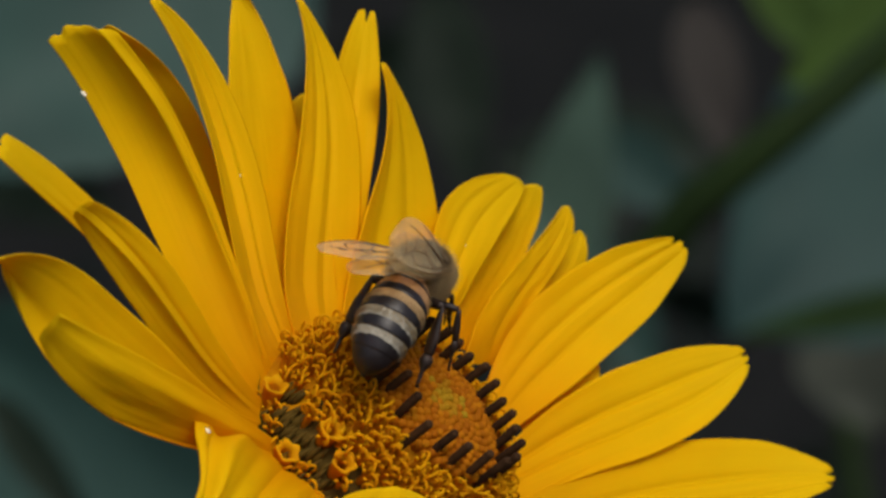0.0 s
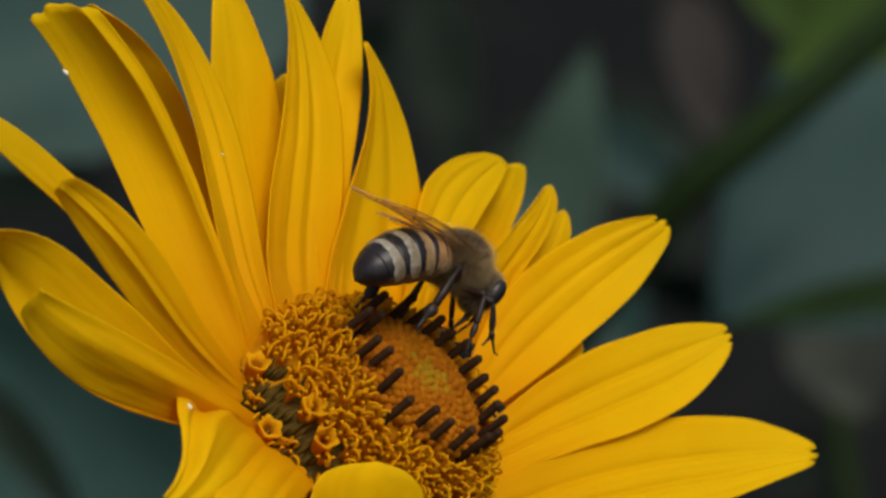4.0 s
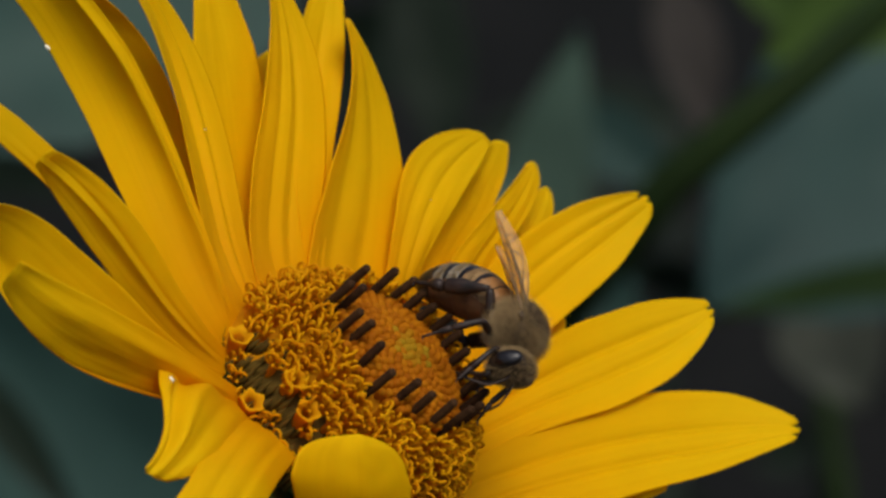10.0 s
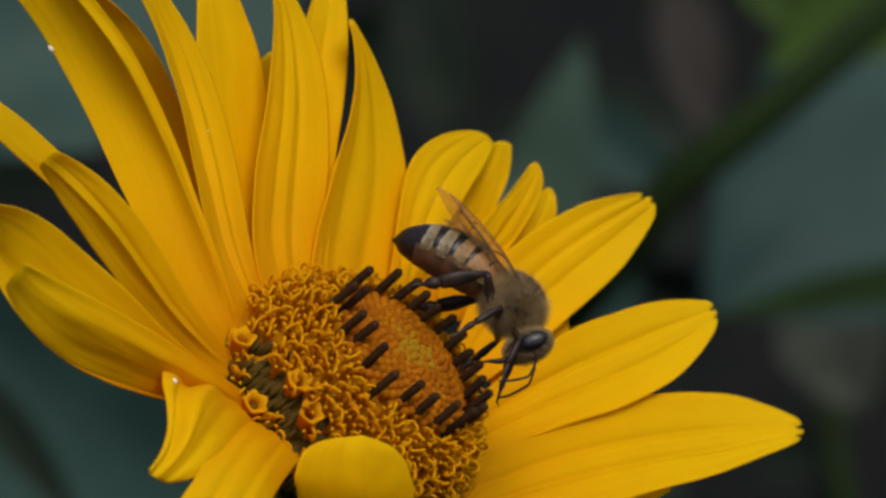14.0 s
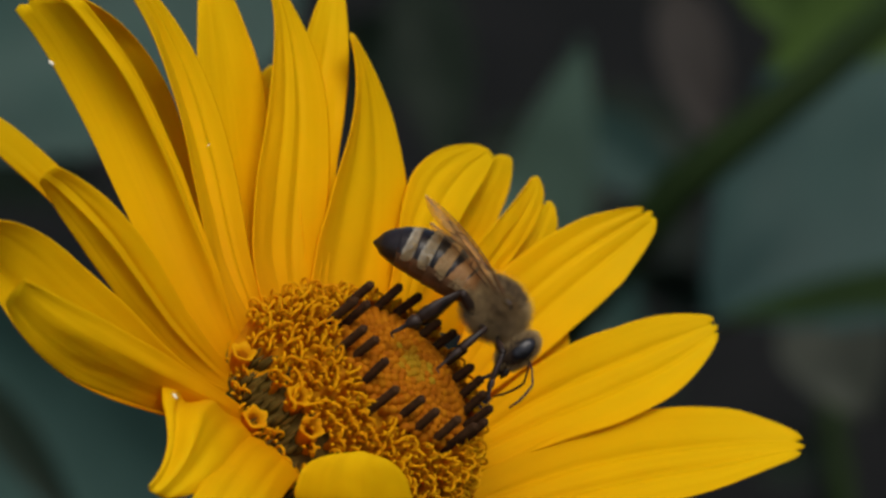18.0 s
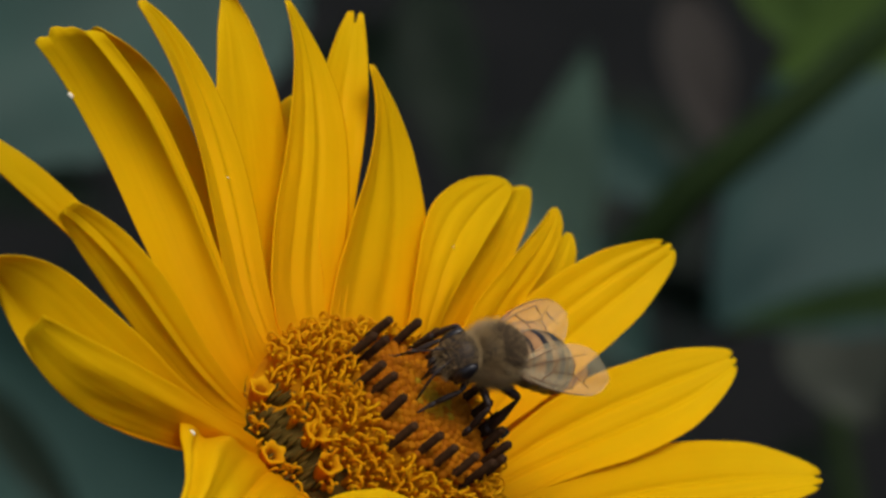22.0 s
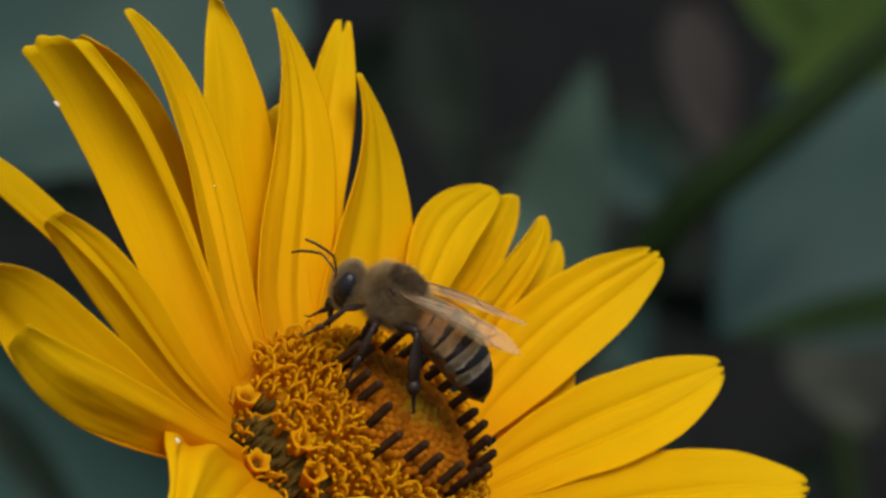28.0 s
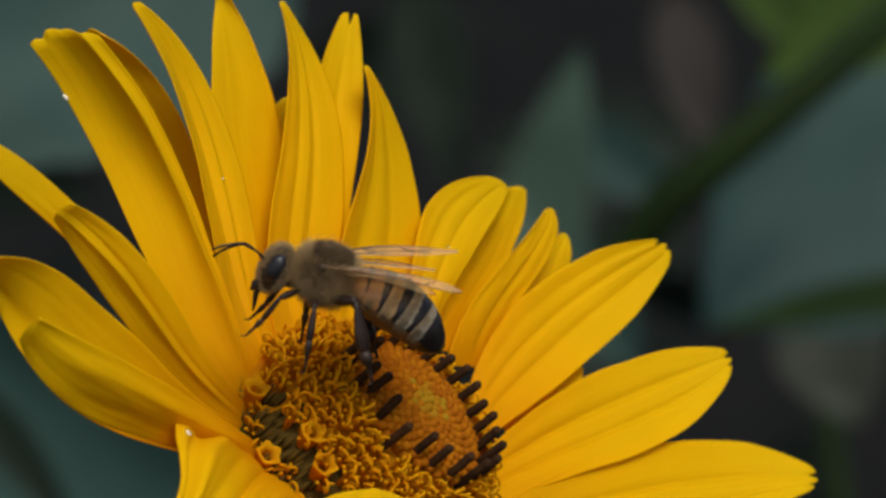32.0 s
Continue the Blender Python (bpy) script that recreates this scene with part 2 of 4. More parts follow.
CHITIN_LEG = noisy("chitin_brown", [(0.3, (0.012, 0.008, 0.006)), (0.75, (0.040, 0.021, 0.014))], 900, 0.48, 0.30, 0.2)
CHITIN_BELLY = noisy("chitin_belly", [(0.3, (0.075, 0.036, 0.018)), (0.75, (0.18, 0.088, 0.036))], 700, 0.5, 0.35, 0.2)
CHITIN_ORANGE = noisy("chitin_orange", [(0.3, (0.26, 0.120, 0.040)), (0.75, (0.43, 0.225, 0.085))], 700, 0.45, 0.4, 0.2)
CHITIN_TAN = noisy("chitin_tan", [(0.3, (0.26, 0.15, 0.06)), (0.75, (0.42, 0.27, 0.12))], 900, 0.6, 0.3, 0.3)
BAND = noisy("pale_band", [(0.3, (0.25, 0.22, 0.165)), (0.75, (0.42, 0.38, 0.30))], 1400, 0.8, 0.2, 0.4, (1, 3, 3))
HAIR = noisy("bee_hair", [(0.3, (0.34, 0.235, 0.115)), (0.75, (0.66, 0.49, 0.25))], 1800, 0.75, 0.15, thin=(0.55, 0.40, 0.20))
HAIR_DARK = noisy("bee_hair_dark", [(0.3, (0.04, 0.026, 0.015)), (0.75, (0.11, 0.07, 0.036))], 1800, 0.75, 0.2)
SKIN = noisy("thorax_skin", [(0.3, (0.018, 0.012, 0.008)), (0.75, (0.050, 0.032, 0.018))], 900, 0.6, 0.3, 0.3)
EYE_MAT = noisy("compound_eye", [(0.4, (0.006, 0.005, 0.006)), (0.7, (0.014, 0.012, 0.014))], 3000, 0.38, 0.5, 0.25)
VEIN = noisy("wing_vein", [(0.3, (0.10, 0.045, 0.02)), (0.7, (0.19, 0.095, 0.04))], 900, 0.45, 0.4)
WING = wing_material()
LEAF_BLUE = noisy("leaf_bluish", [(0.25, (0.015, 0.038, 0.031)), (0.5, (0.021, 0.051, 0.042)), (0.8, (0.028, 0.064, 0.052))], 35, 0.6, 0.2, 0.4, per_object=0.15)
LEAF_GREEN = noisy("leaf_green", [(0.25, (0.008, 0.016, 0.004)), (0.75, (0.015, 0.030, 0.006))], 35, 0.7, 0.08, 0.4, per_object=0.15)
# a leaf green darkened in its colour to stand for deep shade
LEAF_SHADED = noisy("leaf_shaded", [(0.25, (0.005, 0.011, 0.006)), (0.75, (0.011, 0.020, 0.011))], 30, 0.6, 0.2, 0.4, per_object=0.3)
LEAF_PALE = noisy("leaf_pale_green", [(0.25, (0.024, 0.048, 0.009)), (0.75, (0.042, 0.076, 0.014))], 35, 0.7, 0.1, 0.4, per_object=0.15)
LEAF_GREY = noisy("leaf_grey_green", [(0.25, (0.046, 0.080, 0.058)), (0.5, (0.062, 0.106, 0.078)), (0.8, (0.075, 0.128, 0.092))], 35, 0.6, 0.2, 0.4, per_object=0.15)
LEAF_TEAL = noisy("leaf_teal", [(0.25, (0.016, 0.039, 0.034)), (0.5, (0.022, 0.050, 0.043)), (0.8, (0.027, 0.059, 0.051))], 35, 0.6, 0.2, 0.4)
LEAF_DRY = noisy("leaf_dry", [(0.25, (0.024, 0.021, 0.018)), (0.75, (0.042, 0.037, 0.032))], 40, 0.7, 0.2, 0.4)
LEAF_OLIVE = noisy("leaf_olive", [(0.25, (0.024, 0.029, 0.021)), (0.75, (0.042, 0.047, 0.035))], 40, 0.7, 0.2, 0.4)
# far below real soil: the garden's shade is put into this colour
SOIL_SHADED = noisy("soil", [(0.25, (0.004, 0.0042, 0.0036)), (0.5, (0.0065, 0.0066, 0.0058)), (0.8, (0.010, 0.0095, 0.0085))], 14, 0.95, 0.1, 1.0, detail=8)


# ---- mesh helpers; lengths in millimetres ----
def mesh_object(name, verts, faces, mats, parent=None, label="", face_mats=None, smooth=True, uvs=None):
    me = bpy.data.meshes.new(name)
    me.from_pydata([tuple(c * MM for c in v) for v in verts], [], faces)
    for m in mats if isinstance(mats, (list, tuple)) else [mats]:
        me.materials.append(m)
    if face_mats:
        me.polygons.foreach_set("material_index", face_mats)
    if smooth:
        me.polygons.foreach_set("use_smooth", [True] * len(me.polygons))
    if uvs:
        lay = me.uv_layers.new(name="UVMap")
        for loop in me.loops:
            lay.data[loop.index].uv = uvs[loop.vertex_index]
    me.update()
    return link_part(name, me, parent, label)


def link_part(name, me, parent=None, label="", m=None):
    ob = new(name, me)
    ob.parent = parent
    if m is not None:
        ob.matrix_basis = m
    if label:
        ob["label"] = label
    return ob


def shift_mm(x, y, z, rx=0, ry=0, rz=0):
    return pose(x * MM, y * MM, z * MM, rx, ry, rz)


def tube(points, radii, sides=8, caps=True, flat=1.0):
    """Verts and faces of a tube along points. flat: the ratio of its two thicknesses."""
    pts = [Vector(p) for p in points]
    verts, faces, up = [], [], None
    for k, p in enumerate(pts):
        t = (pts[min(k + 1, len(pts) - 1)] - pts[max(k - 1, 0)]).normalized()
        if up is None:
            up = t.orthogonal().normalized()
        up = (up - t * up.dot(t)).normalized()
        side = t.cross(up)
        for j in range(sides):
            a = 2 * math.pi * j / sides
            verts.append(p + (up * math.cos(a) + side * math.sin(a) * flat) * radii[k])
    for k in range(len(pts) - 1):
        for j in range(sides):
            q = (j + 1) % sides
            faces.append((k * sides + j, k * sides + q, (k + 1) * sides + q, (k + 1) * sides + j))
    if caps:
        faces.append(tuple(reversed(range(sides))))
        faces.append(tuple(range((len(pts) - 1) * sides, len(pts) * sides)))
    return verts, faces


def merge(*pieces):
    verts, faces = [], []
    for v, f in pieces:
        o = len(verts)
        verts += list(v)
        faces += [tuple(i + o for i in q) for q in f]
    return verts, faces


def ball(centre, size, rings=12, sides=18):
    verts, faces = [], []
    c = Vector(centre)
    for i in range(rings + 1):
        th = math.pi * i / rings
        for j in range(sides):
            ph = 2 * math.pi * j / sides
            d = Vector((math.cos(th), math.sin(th) * math.cos(ph), math.sin(th) * math.sin(ph)))
            verts.append(c + Vector((d.x * size[0], d.y * size[1], d.z * size[2])))
    for i in range(rings):
        for j in range(sides):
            q = (j + 1) % sides
            faces.append((i * sides + j, (i + 1) * sides + j, (i + 1) * sides + q, i * sides + q))
    return verts, faces


def smoothstep(x, a=0.0, b=1.0):
    x = min(1, max(0, (x - a) / (b - a)))
    return x * x * (3 - 2 * x)


# ---- ground ----
def ground():
    n, size = 40, 60.0
    verts, faces = [], []
    for i in range(n + 1):
        for j in range(n + 1):
            x, y = (2 * i / n - 1), (2 * j / n - 1)
            x, y = x * abs(x) ** 1.6 * size, y * abs(y) ** 1.6 * size + 1.0
            verts.append((x * 1000, y * 1000, 18 * noise.noise((x * 2.1, y * 2.1, 0.3))))
    for i in range(n):
        for j in range(n):
            a = i * (n + 1) + j
            faces.append((a, a + n + 1, a + n + 2, a + 1))
    g = mesh_object("ground", verts, faces, SOIL_SHADED)
    tagged(g, "garden soil behind the flowers, coloured near black for shade", "ground", kind="structure")


ground()

# ---- the flower ----
# its own space: z along its axis, x and y in the plane of the disc's rim
AXIS = Vector((0.672, 0.564, 0.480)).normalized()
RIMX = Vector((-0.643, 0.766, 0.0))
RIMX = (RIMX - AXIS * RIMX.dot(AXIS)).normalized()
RIMY = AXIS.cross(RIMX)
FLOWER_REST = Matrix((
    (RIMX.x, RIMY.x, AXIS.x, -7.10 * MM),
    (RIMX.y, RIMY.y, AXIS.y, -10.60 * MM),
    (RIMX.z, RIMY.z, AXIS.z, 0.0),
    (0, 0, 0, 1)))
flower = new("flower")
flower.matrix_basis = VIEW @ FLOWER_REST
tagged(flower, "yellow false sunflower in full bloom with a domed orange disc", "flower")
HEAD = Vector((-7.10, -10.60, 0.0))   # the middle of the rim, in the view space
RIM, DOME = 9.4, 7.4


def dome(r):
    """Height of the disc over its rim plane at the distance r from the axis."""
    return DOME * (1 - (r / RIM) ** 3.0) + 0.2


def ray_petal(a, b, lift, cap=0.5, teeth=(), cup=0.0, folds=(), spots=(), label=""):
    """A ray petal lofted between two edge curves. a, b: their four control points, across and up in the view space;
    lift: heights over the rim's plane, at the middle and the end of a and of b, which give the depth.
    cap: how far the end rounds out; teeth: (place across, depth, width) of notches; folds: (place across, width, height), with a negative width for a sharp crease."""
    rng = random.Random(int(a[3][0] * 70 + b[3][1] * 100))
    N, M = 34, 40
    seed = rng.random() * 50
    level = lambda s, m, e: -0.3 + s * (4 * m - e) + s * s * (2 * e - 4 * m)
    fine = [(-0.75 + 0.5 * k + rng.uniform(-0.14, 0.14), rng.uniform(0.05, 0.12), -rng.uniform(0.02, 0.06)) for k in range(4)]

    def edge(c, s, m, e):
        x, y = (c[0][k] * (1 - s) ** 3 + 3 * c[1][k] * s * (1 - s) ** 2 + 3 * c[2][k] * s * s * (1 - s) + c[3][k] * s ** 3 for k in (0, 1))
        return Vector((x, y, (level(s, m, e) - AXIS.x * (x - HEAD.x) - AXIS.y * (y - HEAD.y)) / AXIS.z))

    def loft(s, q):
        p = edge(a, s, lift[0], lift[1]).lerp(edge(b, s, lift[2], lift[3]), (q + 1) / 2)
        end = cap * (1 - abs(q) ** 2.2)
        for c, d, w in teeth:
            end -= d * math.exp(-((q - c) / w) ** 2)
        if s > 0.6:
            ahead = edge(a, s, *lift[:2]).lerp(edge(b, s, *lift[2:]), 0.5) - edge(a, s - 0.03, *lift[:2]).lerp(edge(b, s - 0.03, *lift[2:]), 0.5)
            p = p + ahead.normalized() * end * smoothstep(s, 0.6, 1.0) ** 2
        return p

    top, nrm, uvs = [], [], []
    for i in range(N + 1):
        s = i / N
        width = (edge(a, s, *lift[:2]) - edge(b, s, *lift[2:])).length
        for j in range(M + 1):
            q = 2 * j / M - 1
            along = loft(min(1, s + 0.02), q) - loft(max(0, s - 0.02), q)
            n = along.cross(edge(b, s, *lift[2:]) - edge(a, s, *lift[:2])).normalized()
            if n.z < 0:
                n = -n
            body = smoothstep(s, 0.0, 0.25) * (1 - 0.55 * smoothstep(s, 0.75, 1.0))
            rise = -cup * width * (1 - q * q) * body
            for c, w, d in (*folds, *fine):
                c = c + 0.05 * math.sin(seed + 3 * s)
                shape = math.exp(-((q - c) / (1.3 * w)) ** 2) if w > 0 else math.exp(-1.4 * abs((q - c) / w))
                rise += 0.5 * d * min(1.0, width / 4.5) * shape * body * (1 - q ** 6)
            rise += (0.30 * noise.noise((q * 0.9, s * 2.2, seed)) + 0.07 * noise.noise((q * 3, s * 8, seed + 9))) * body
            rim = 0.07 * noise.noise((s * 7, q * 0.4, seed + 3)) * q
            top.append(loft(s, q) + n * rise + (edge(b, s, *lift[2:]) - edge(a, s, *lift[:2])) * rim * body * 0.35)
            nrm.append(n)
            uvs.append((j / M, s))
    to_head = FLOWER_REST.inverted()
    turn = to_head.to_3x3()
    top = [turn @ (p - HEAD) for p in top]
    nrm = [turn @ n for n in nrm]
    verts = top + [p - n * 0.11 for p, n in zip(top, nrm)]
    K = len(top)
    faces, under = [], []
    for i in range(N):
        for j in range(M):
            x = i * (M + 1) + j
            faces.append((x, x + 1, x + M + 2, x + M + 1))
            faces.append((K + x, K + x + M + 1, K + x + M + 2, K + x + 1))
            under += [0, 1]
    for i in range(N):
        for j in (0, M):
            x = i * (M + 1) + j
            f = (x, x + M + 1, K + x + M + 1, K + x)
            faces.append(f if j == 0 else tuple(reversed(f)))
    for j in range(M):
        x = N * (M + 1) + j
        faces.append((x, x + 1, K + x + 1, K + x))
    under += [0] * (len(faces) - len(under))
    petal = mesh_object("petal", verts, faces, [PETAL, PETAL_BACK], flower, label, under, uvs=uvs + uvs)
    for s, q, size in spots:
        k = round(s * N) * (M + 1) + round((q + 1) / 2 * M)
        v, f = ball(top[k] + nrm[k] * 0.02, (size, size * 0.7, size * 0.45), 6, 8)
        mesh_object("fleck", v, f, SPOT, petal, "small pale fleck")
    return petal


ray_petal(((-13.6, -5.7), (-18.6, 1.6), (-20.7, 9.6), (-24.8, 17.4)), ((-13.2, -5.3), (-17.4, 1.5), (-15.4, 13.3), (-23.5, 17.3)), (-0.5, 3, 1.6, 5.0), cap=0.6, cup=0.02)
ray_petal(((-12.2, -4.2), (-16.3, 3.5), (-17.0, 12.2), (-16.6, 20.8)), ((-10.6, -4.2), (-10.8, 4.3), (-11.2, 13.5), (-16.0, 20.9)), (2.0, 6.0, 2.6, 7.0), cap=0.4, cup=0.05)
ray_petal(((-11.8, -0.1), (-11.9, 4.1), (-13.5, 8.5), (-12.8, 12.8)), ((-10.3, -0.1), (-10.4, 4.4), (-11.0, 9.3), (-11.8, 13.8)), (0.5, 2, 0.5, 2), cap=0.3)
ray_petal(((-9.1, -4.3), (-9.5, 3.4), (-11.6, 12.2), (-8.2, 19.5)), ((-7.9, -4.3), (-8.5, 3.7), (-6.0, 11.4), (-7.1, 19.3)), (3.2, 8, 3.6, 8.6), cap=0.2, teeth=((0.1, 0.9, 0.22),), cup=0.08, folds=((0.1, 0.1, -0.35),))
ray_petal(((-3.2, -2.8), (-0.8, 0.6), (1.1, 3.9), (3.1, 7.5)), ((-0.5, -3.6), (0.5, 0.1), (5.2, 3.6), (4.6, 7.6)), (2.0, 4.2, 1.8, 4.0), cap=0.35, cup=0.05)
ray_petal(((0.6, -4.4), (3.2, -1.9), (4.2, 2.4), (7.1, 4.6)), ((3.0, -4.4), (3.6, -1.3), (8.7, 0.4), (7.6, 4.0)), (2.0, 3.8, 1.8, 3.6), cap=0.3)
ray_petal(((2.6, -7.5), (4.1, -6.1), (5.5, -4.3), (7.5, -3.5)), ((3.3, -9.4), (5.0, -8.2), (6.7, -6.8), (8.4, -5.6)), (1, 2.5, 1, 2.5), cap=0.5)
ray_petal(((4.5, -12.0), (8.6, -11.5), (12.6, -9.5), (16.8, -9.8)), ((4.4, -15.7), (8.5, -13.7), (13.9, -13.5), (17.4, -10.1)), (2, 6, 2, 6), cap=0.4)
ray_petal(((3.6, -17.1), (7.3, -16.9), (10.8, -15.9), (14.5, -15.8)), ((2.9, -19.2), (7.0, -18.6), (11.2, -18.0), (15.1, -16.3)), (1.5, 4, 1.5, 4), cap=0.5)
ray_petal(((-14.2, -7.4), (-19.2, -1.7), (-24.3, 3.6), (-29.6, 9.0)), ((-13.9, -7.1), (-18.5, -1.4), (-22.9, 6.7), (-29.4, 10.4)), (3, 8, 4, 8), cap=0.4, cup=-0.05, teeth=((0.0, 0.3, 0.2),))
ray_petal(((-15.8, -9.7), (-23.5, -8.4), (-26.7, -5.2), (-29.6, 1.6)), ((-14.0, -7.8), (-18.3, -6.4), (-24.5, 5.4), (-29.4, 2.6)), (0.2, 2.6, 3.5, 6.5), cap=0.8, cup=0.1, folds=((-0.35, 0.25, -0.7),))
ray_petal(((-14.9, -6.4), (-20.5, 0.5), (-22.3, 9.4), (-27.6, 16.4)), ((-13.0, -5.5), (-16.1, 2.2), (-17.6, 10.6), (-23.3, 17.1)), (1.9, 6.2, 4.6, 9.0), cap=1.0, teeth=((-0.55, 0.45, 0.16), (0.1, 0.2, 0.15)), cup=0.05, folds=((0.56, -0.22, 2.4), (-0.2, 0.4, -0.5), (0.85, -0.1, -0.4)), spots=((0.86, -0.99, 0.26),))
ray_petal(((-12.7, -5.7), (-17.0, 2.3), (-16.4, 11.6), (-21.4, 19.2)), ((-11.8, -3.7), (-14.0, 3.8), (-14.2, 14.5), (-21.0, 19.5)), (4, 8.5, 4, 8.5), cap=0.25, cup=0.1, folds=((0.1, -0.14, -0.8), (0.5, -0.12, -0.6), (0.3, -0.1, 0.4)), spots=((0.5, 0.35, 0.08),))
ray_petal(((-11.4, -4.2), (-15.0, 3.7), (-9.7, 12.0), (-12.2, 19.8)), ((-8.8, -4.3), (-7.7, 4.0), (-6.7, 12.8), (-11.9, 20.0)), (4, 8.6, 4, 8.6), cap=0.2, cup=0.08, folds=((0.35, -0.12, -0.6), (-0.15, -0.12, -0.5), (0.1, -0.1, 0.3)))
ray_petal(((-8.8, -4.3), (-10.2, 2.6), (-4.7, 9.1), (-6.6, 15.7)), ((-4.9, -4.3), (-0.7, 1.3), (-2.6, 10.3), (-6.3, 15.8)), (3.8, 8.8, 3.8, 8.4), cap=0.15, cup=0.06, folds=((0.3, 0.12, -0.3), (-0.35, 0.14, -0.3)))
ray_petal(((-5.1, -4.3), (-1.8, -0.6), (-5.3, 8.4), (1.7, 8.5)), ((-2.1, -4.4), (-1.9, 0.4), (1.6, 3.4), (3.3, 7.6)), (3.6, 6.0, 3.4, 5.8), cap=0.5, cup=0.02, folds=((0.25, -0.1, -0.35), (-0.3, 0.14, -0.2)), spots=((0.6, 0.2, 0.07),))
ray_petal(((-0.9, -4.4), (-0.1, -0.2), (3.5, 2.8), (5.8, 6.1)), ((2.6, -4.8), (1.6, -1.1), (8.0, 2.9), (6.5, 6.1)), (3.4, 5.4, 3.2, 5.2), cap=0.3, cup=0.02, folds=((0.1, 0.12, -0.35),))
ray_petal(((0.6, -5.9), (2.1, -0.4), (7.5, 3.8), (13.2, 4.2)), ((1.4, -9.7), (6.1, -6.0), (11.6, -3.0), (14.5, 2.4)), (4.4, 9.5, 3.9, 9.2), cap=0.75, teeth=((-0.5, 0.55, 0.12), (0.05, 0.3, 0.1)), cup=0.09, folds=((-0.2, -0.1, -0.7), (0.3, -0.1, -0.6), (-0.6, 0.1, -0.2)))
ray_petal(((0.6, -11.2), (5.1, -6.5), (11.5, -2.6), (18.1, -3.3)), ((0.2, -14.6), (5.8, -11.0), (15.2, -11.8), (18.6, -5.3)), (4.6, 9.4, 4.0, 9.0), cap=0.6, teeth=((-0.35, 0.45, 0.12), (0.25, 0.35, 0.1)), cup=0.09, folds=((-0.35, -0.1, -0.8), (0.2, -0.1, -0.8), (0.6, 0.1, -0.2)))
ray_petal(((-0.1, -15.1), (6.1, -10.5), (17.3, -7.5), (24.3, -11.4)), ((-0.9, -19.0), (7.7, -17.2), (16.0, -16.4), (24.2, -13.1)), (4.4, 9.0, 3.6, 8.6), cap=0.6, teeth=((-0.3, 0.6, 0.14), (0.4, 0.65, 0.14)), cup=0.07, folds=((-0.3, -0.1, -0.8), (0.2, -0.1, -0.8), (0.6, 0.1, -0.25)))
ray_petal(((-14.2, -8.0), (-19.7, -4.7), (-22.3, 0.3), (-25.4, 5.3)), ((-13.2, -7.1), (-17.3, -3.3), (-19.2, 4.6), (-24.3, 6.3)), (2.6, 6.6, 4.8, 8.4), cap=0.35, cup=-0.1, folds=((-0.15, -0.2, 1.4), (0.25, -0.14, -0.7), (0.5, 0.3, -0.3)))
ray_petal(((-13.9, -10.9), (-18.6, -8.0), (-24.8, -8.2), (-27.0, -2.1)), ((-12.5, -9.4), (-16.3, -5.9), (-21.1, -3.0), (-25.7, -0.7)), (2.0, 4.6, 5.0, 7.2), cap=0.2, cup=-0.1, folds=((0.35, 0.25, 0.6), (-0.5, 0.2, -0.3)))
ray_petal(((-14.5, -8.9), (-21.6, -4.8), (-15.2, -9.7), (-18.4, -13.3)), ((-12.2, -10.1), (-12.8, -12.2), (-14.6, -13.9), (-16.8, -14.2)), (3.0, 2.5, 2.6, 2.0), cap=0.5, cup=-0.12, folds=((-0.55, 0.12, -1.3), (-0.2, 0.12, 0.7), (0.35, 0.15, -0.5)), spots=((0.4, -0.75, 0.22),))
ray_petal(((-12.0, -10.6), (-15.2, -10.6), (-15.6, -15.8), (-18.2, -17.2)), ((-8.8, -12.1), (-10.2, -14.5), (-12.2, -16.6), (-13.5, -19.1)), (3.2, 1.0, 3.0, 1.0), cap=0.6, cup=-0.1, folds=((0.35, 0.12, -0.35), (-0.3, 0.12, -0.3)))
ray_petal(((-9.5, -18.5), (-9.0, -15.9), (-10.7, -11.6), (-6.6, -11.6)), ((-2.0, -19.6), (-2.4, -17.0), (-1.0, -12.8), (-4.5, -11.8)), (5.2, 7.0, 5.2, 7.0), cap=0.15, cup=-0.06, folds=((0.1, 0.2, 0.3),))


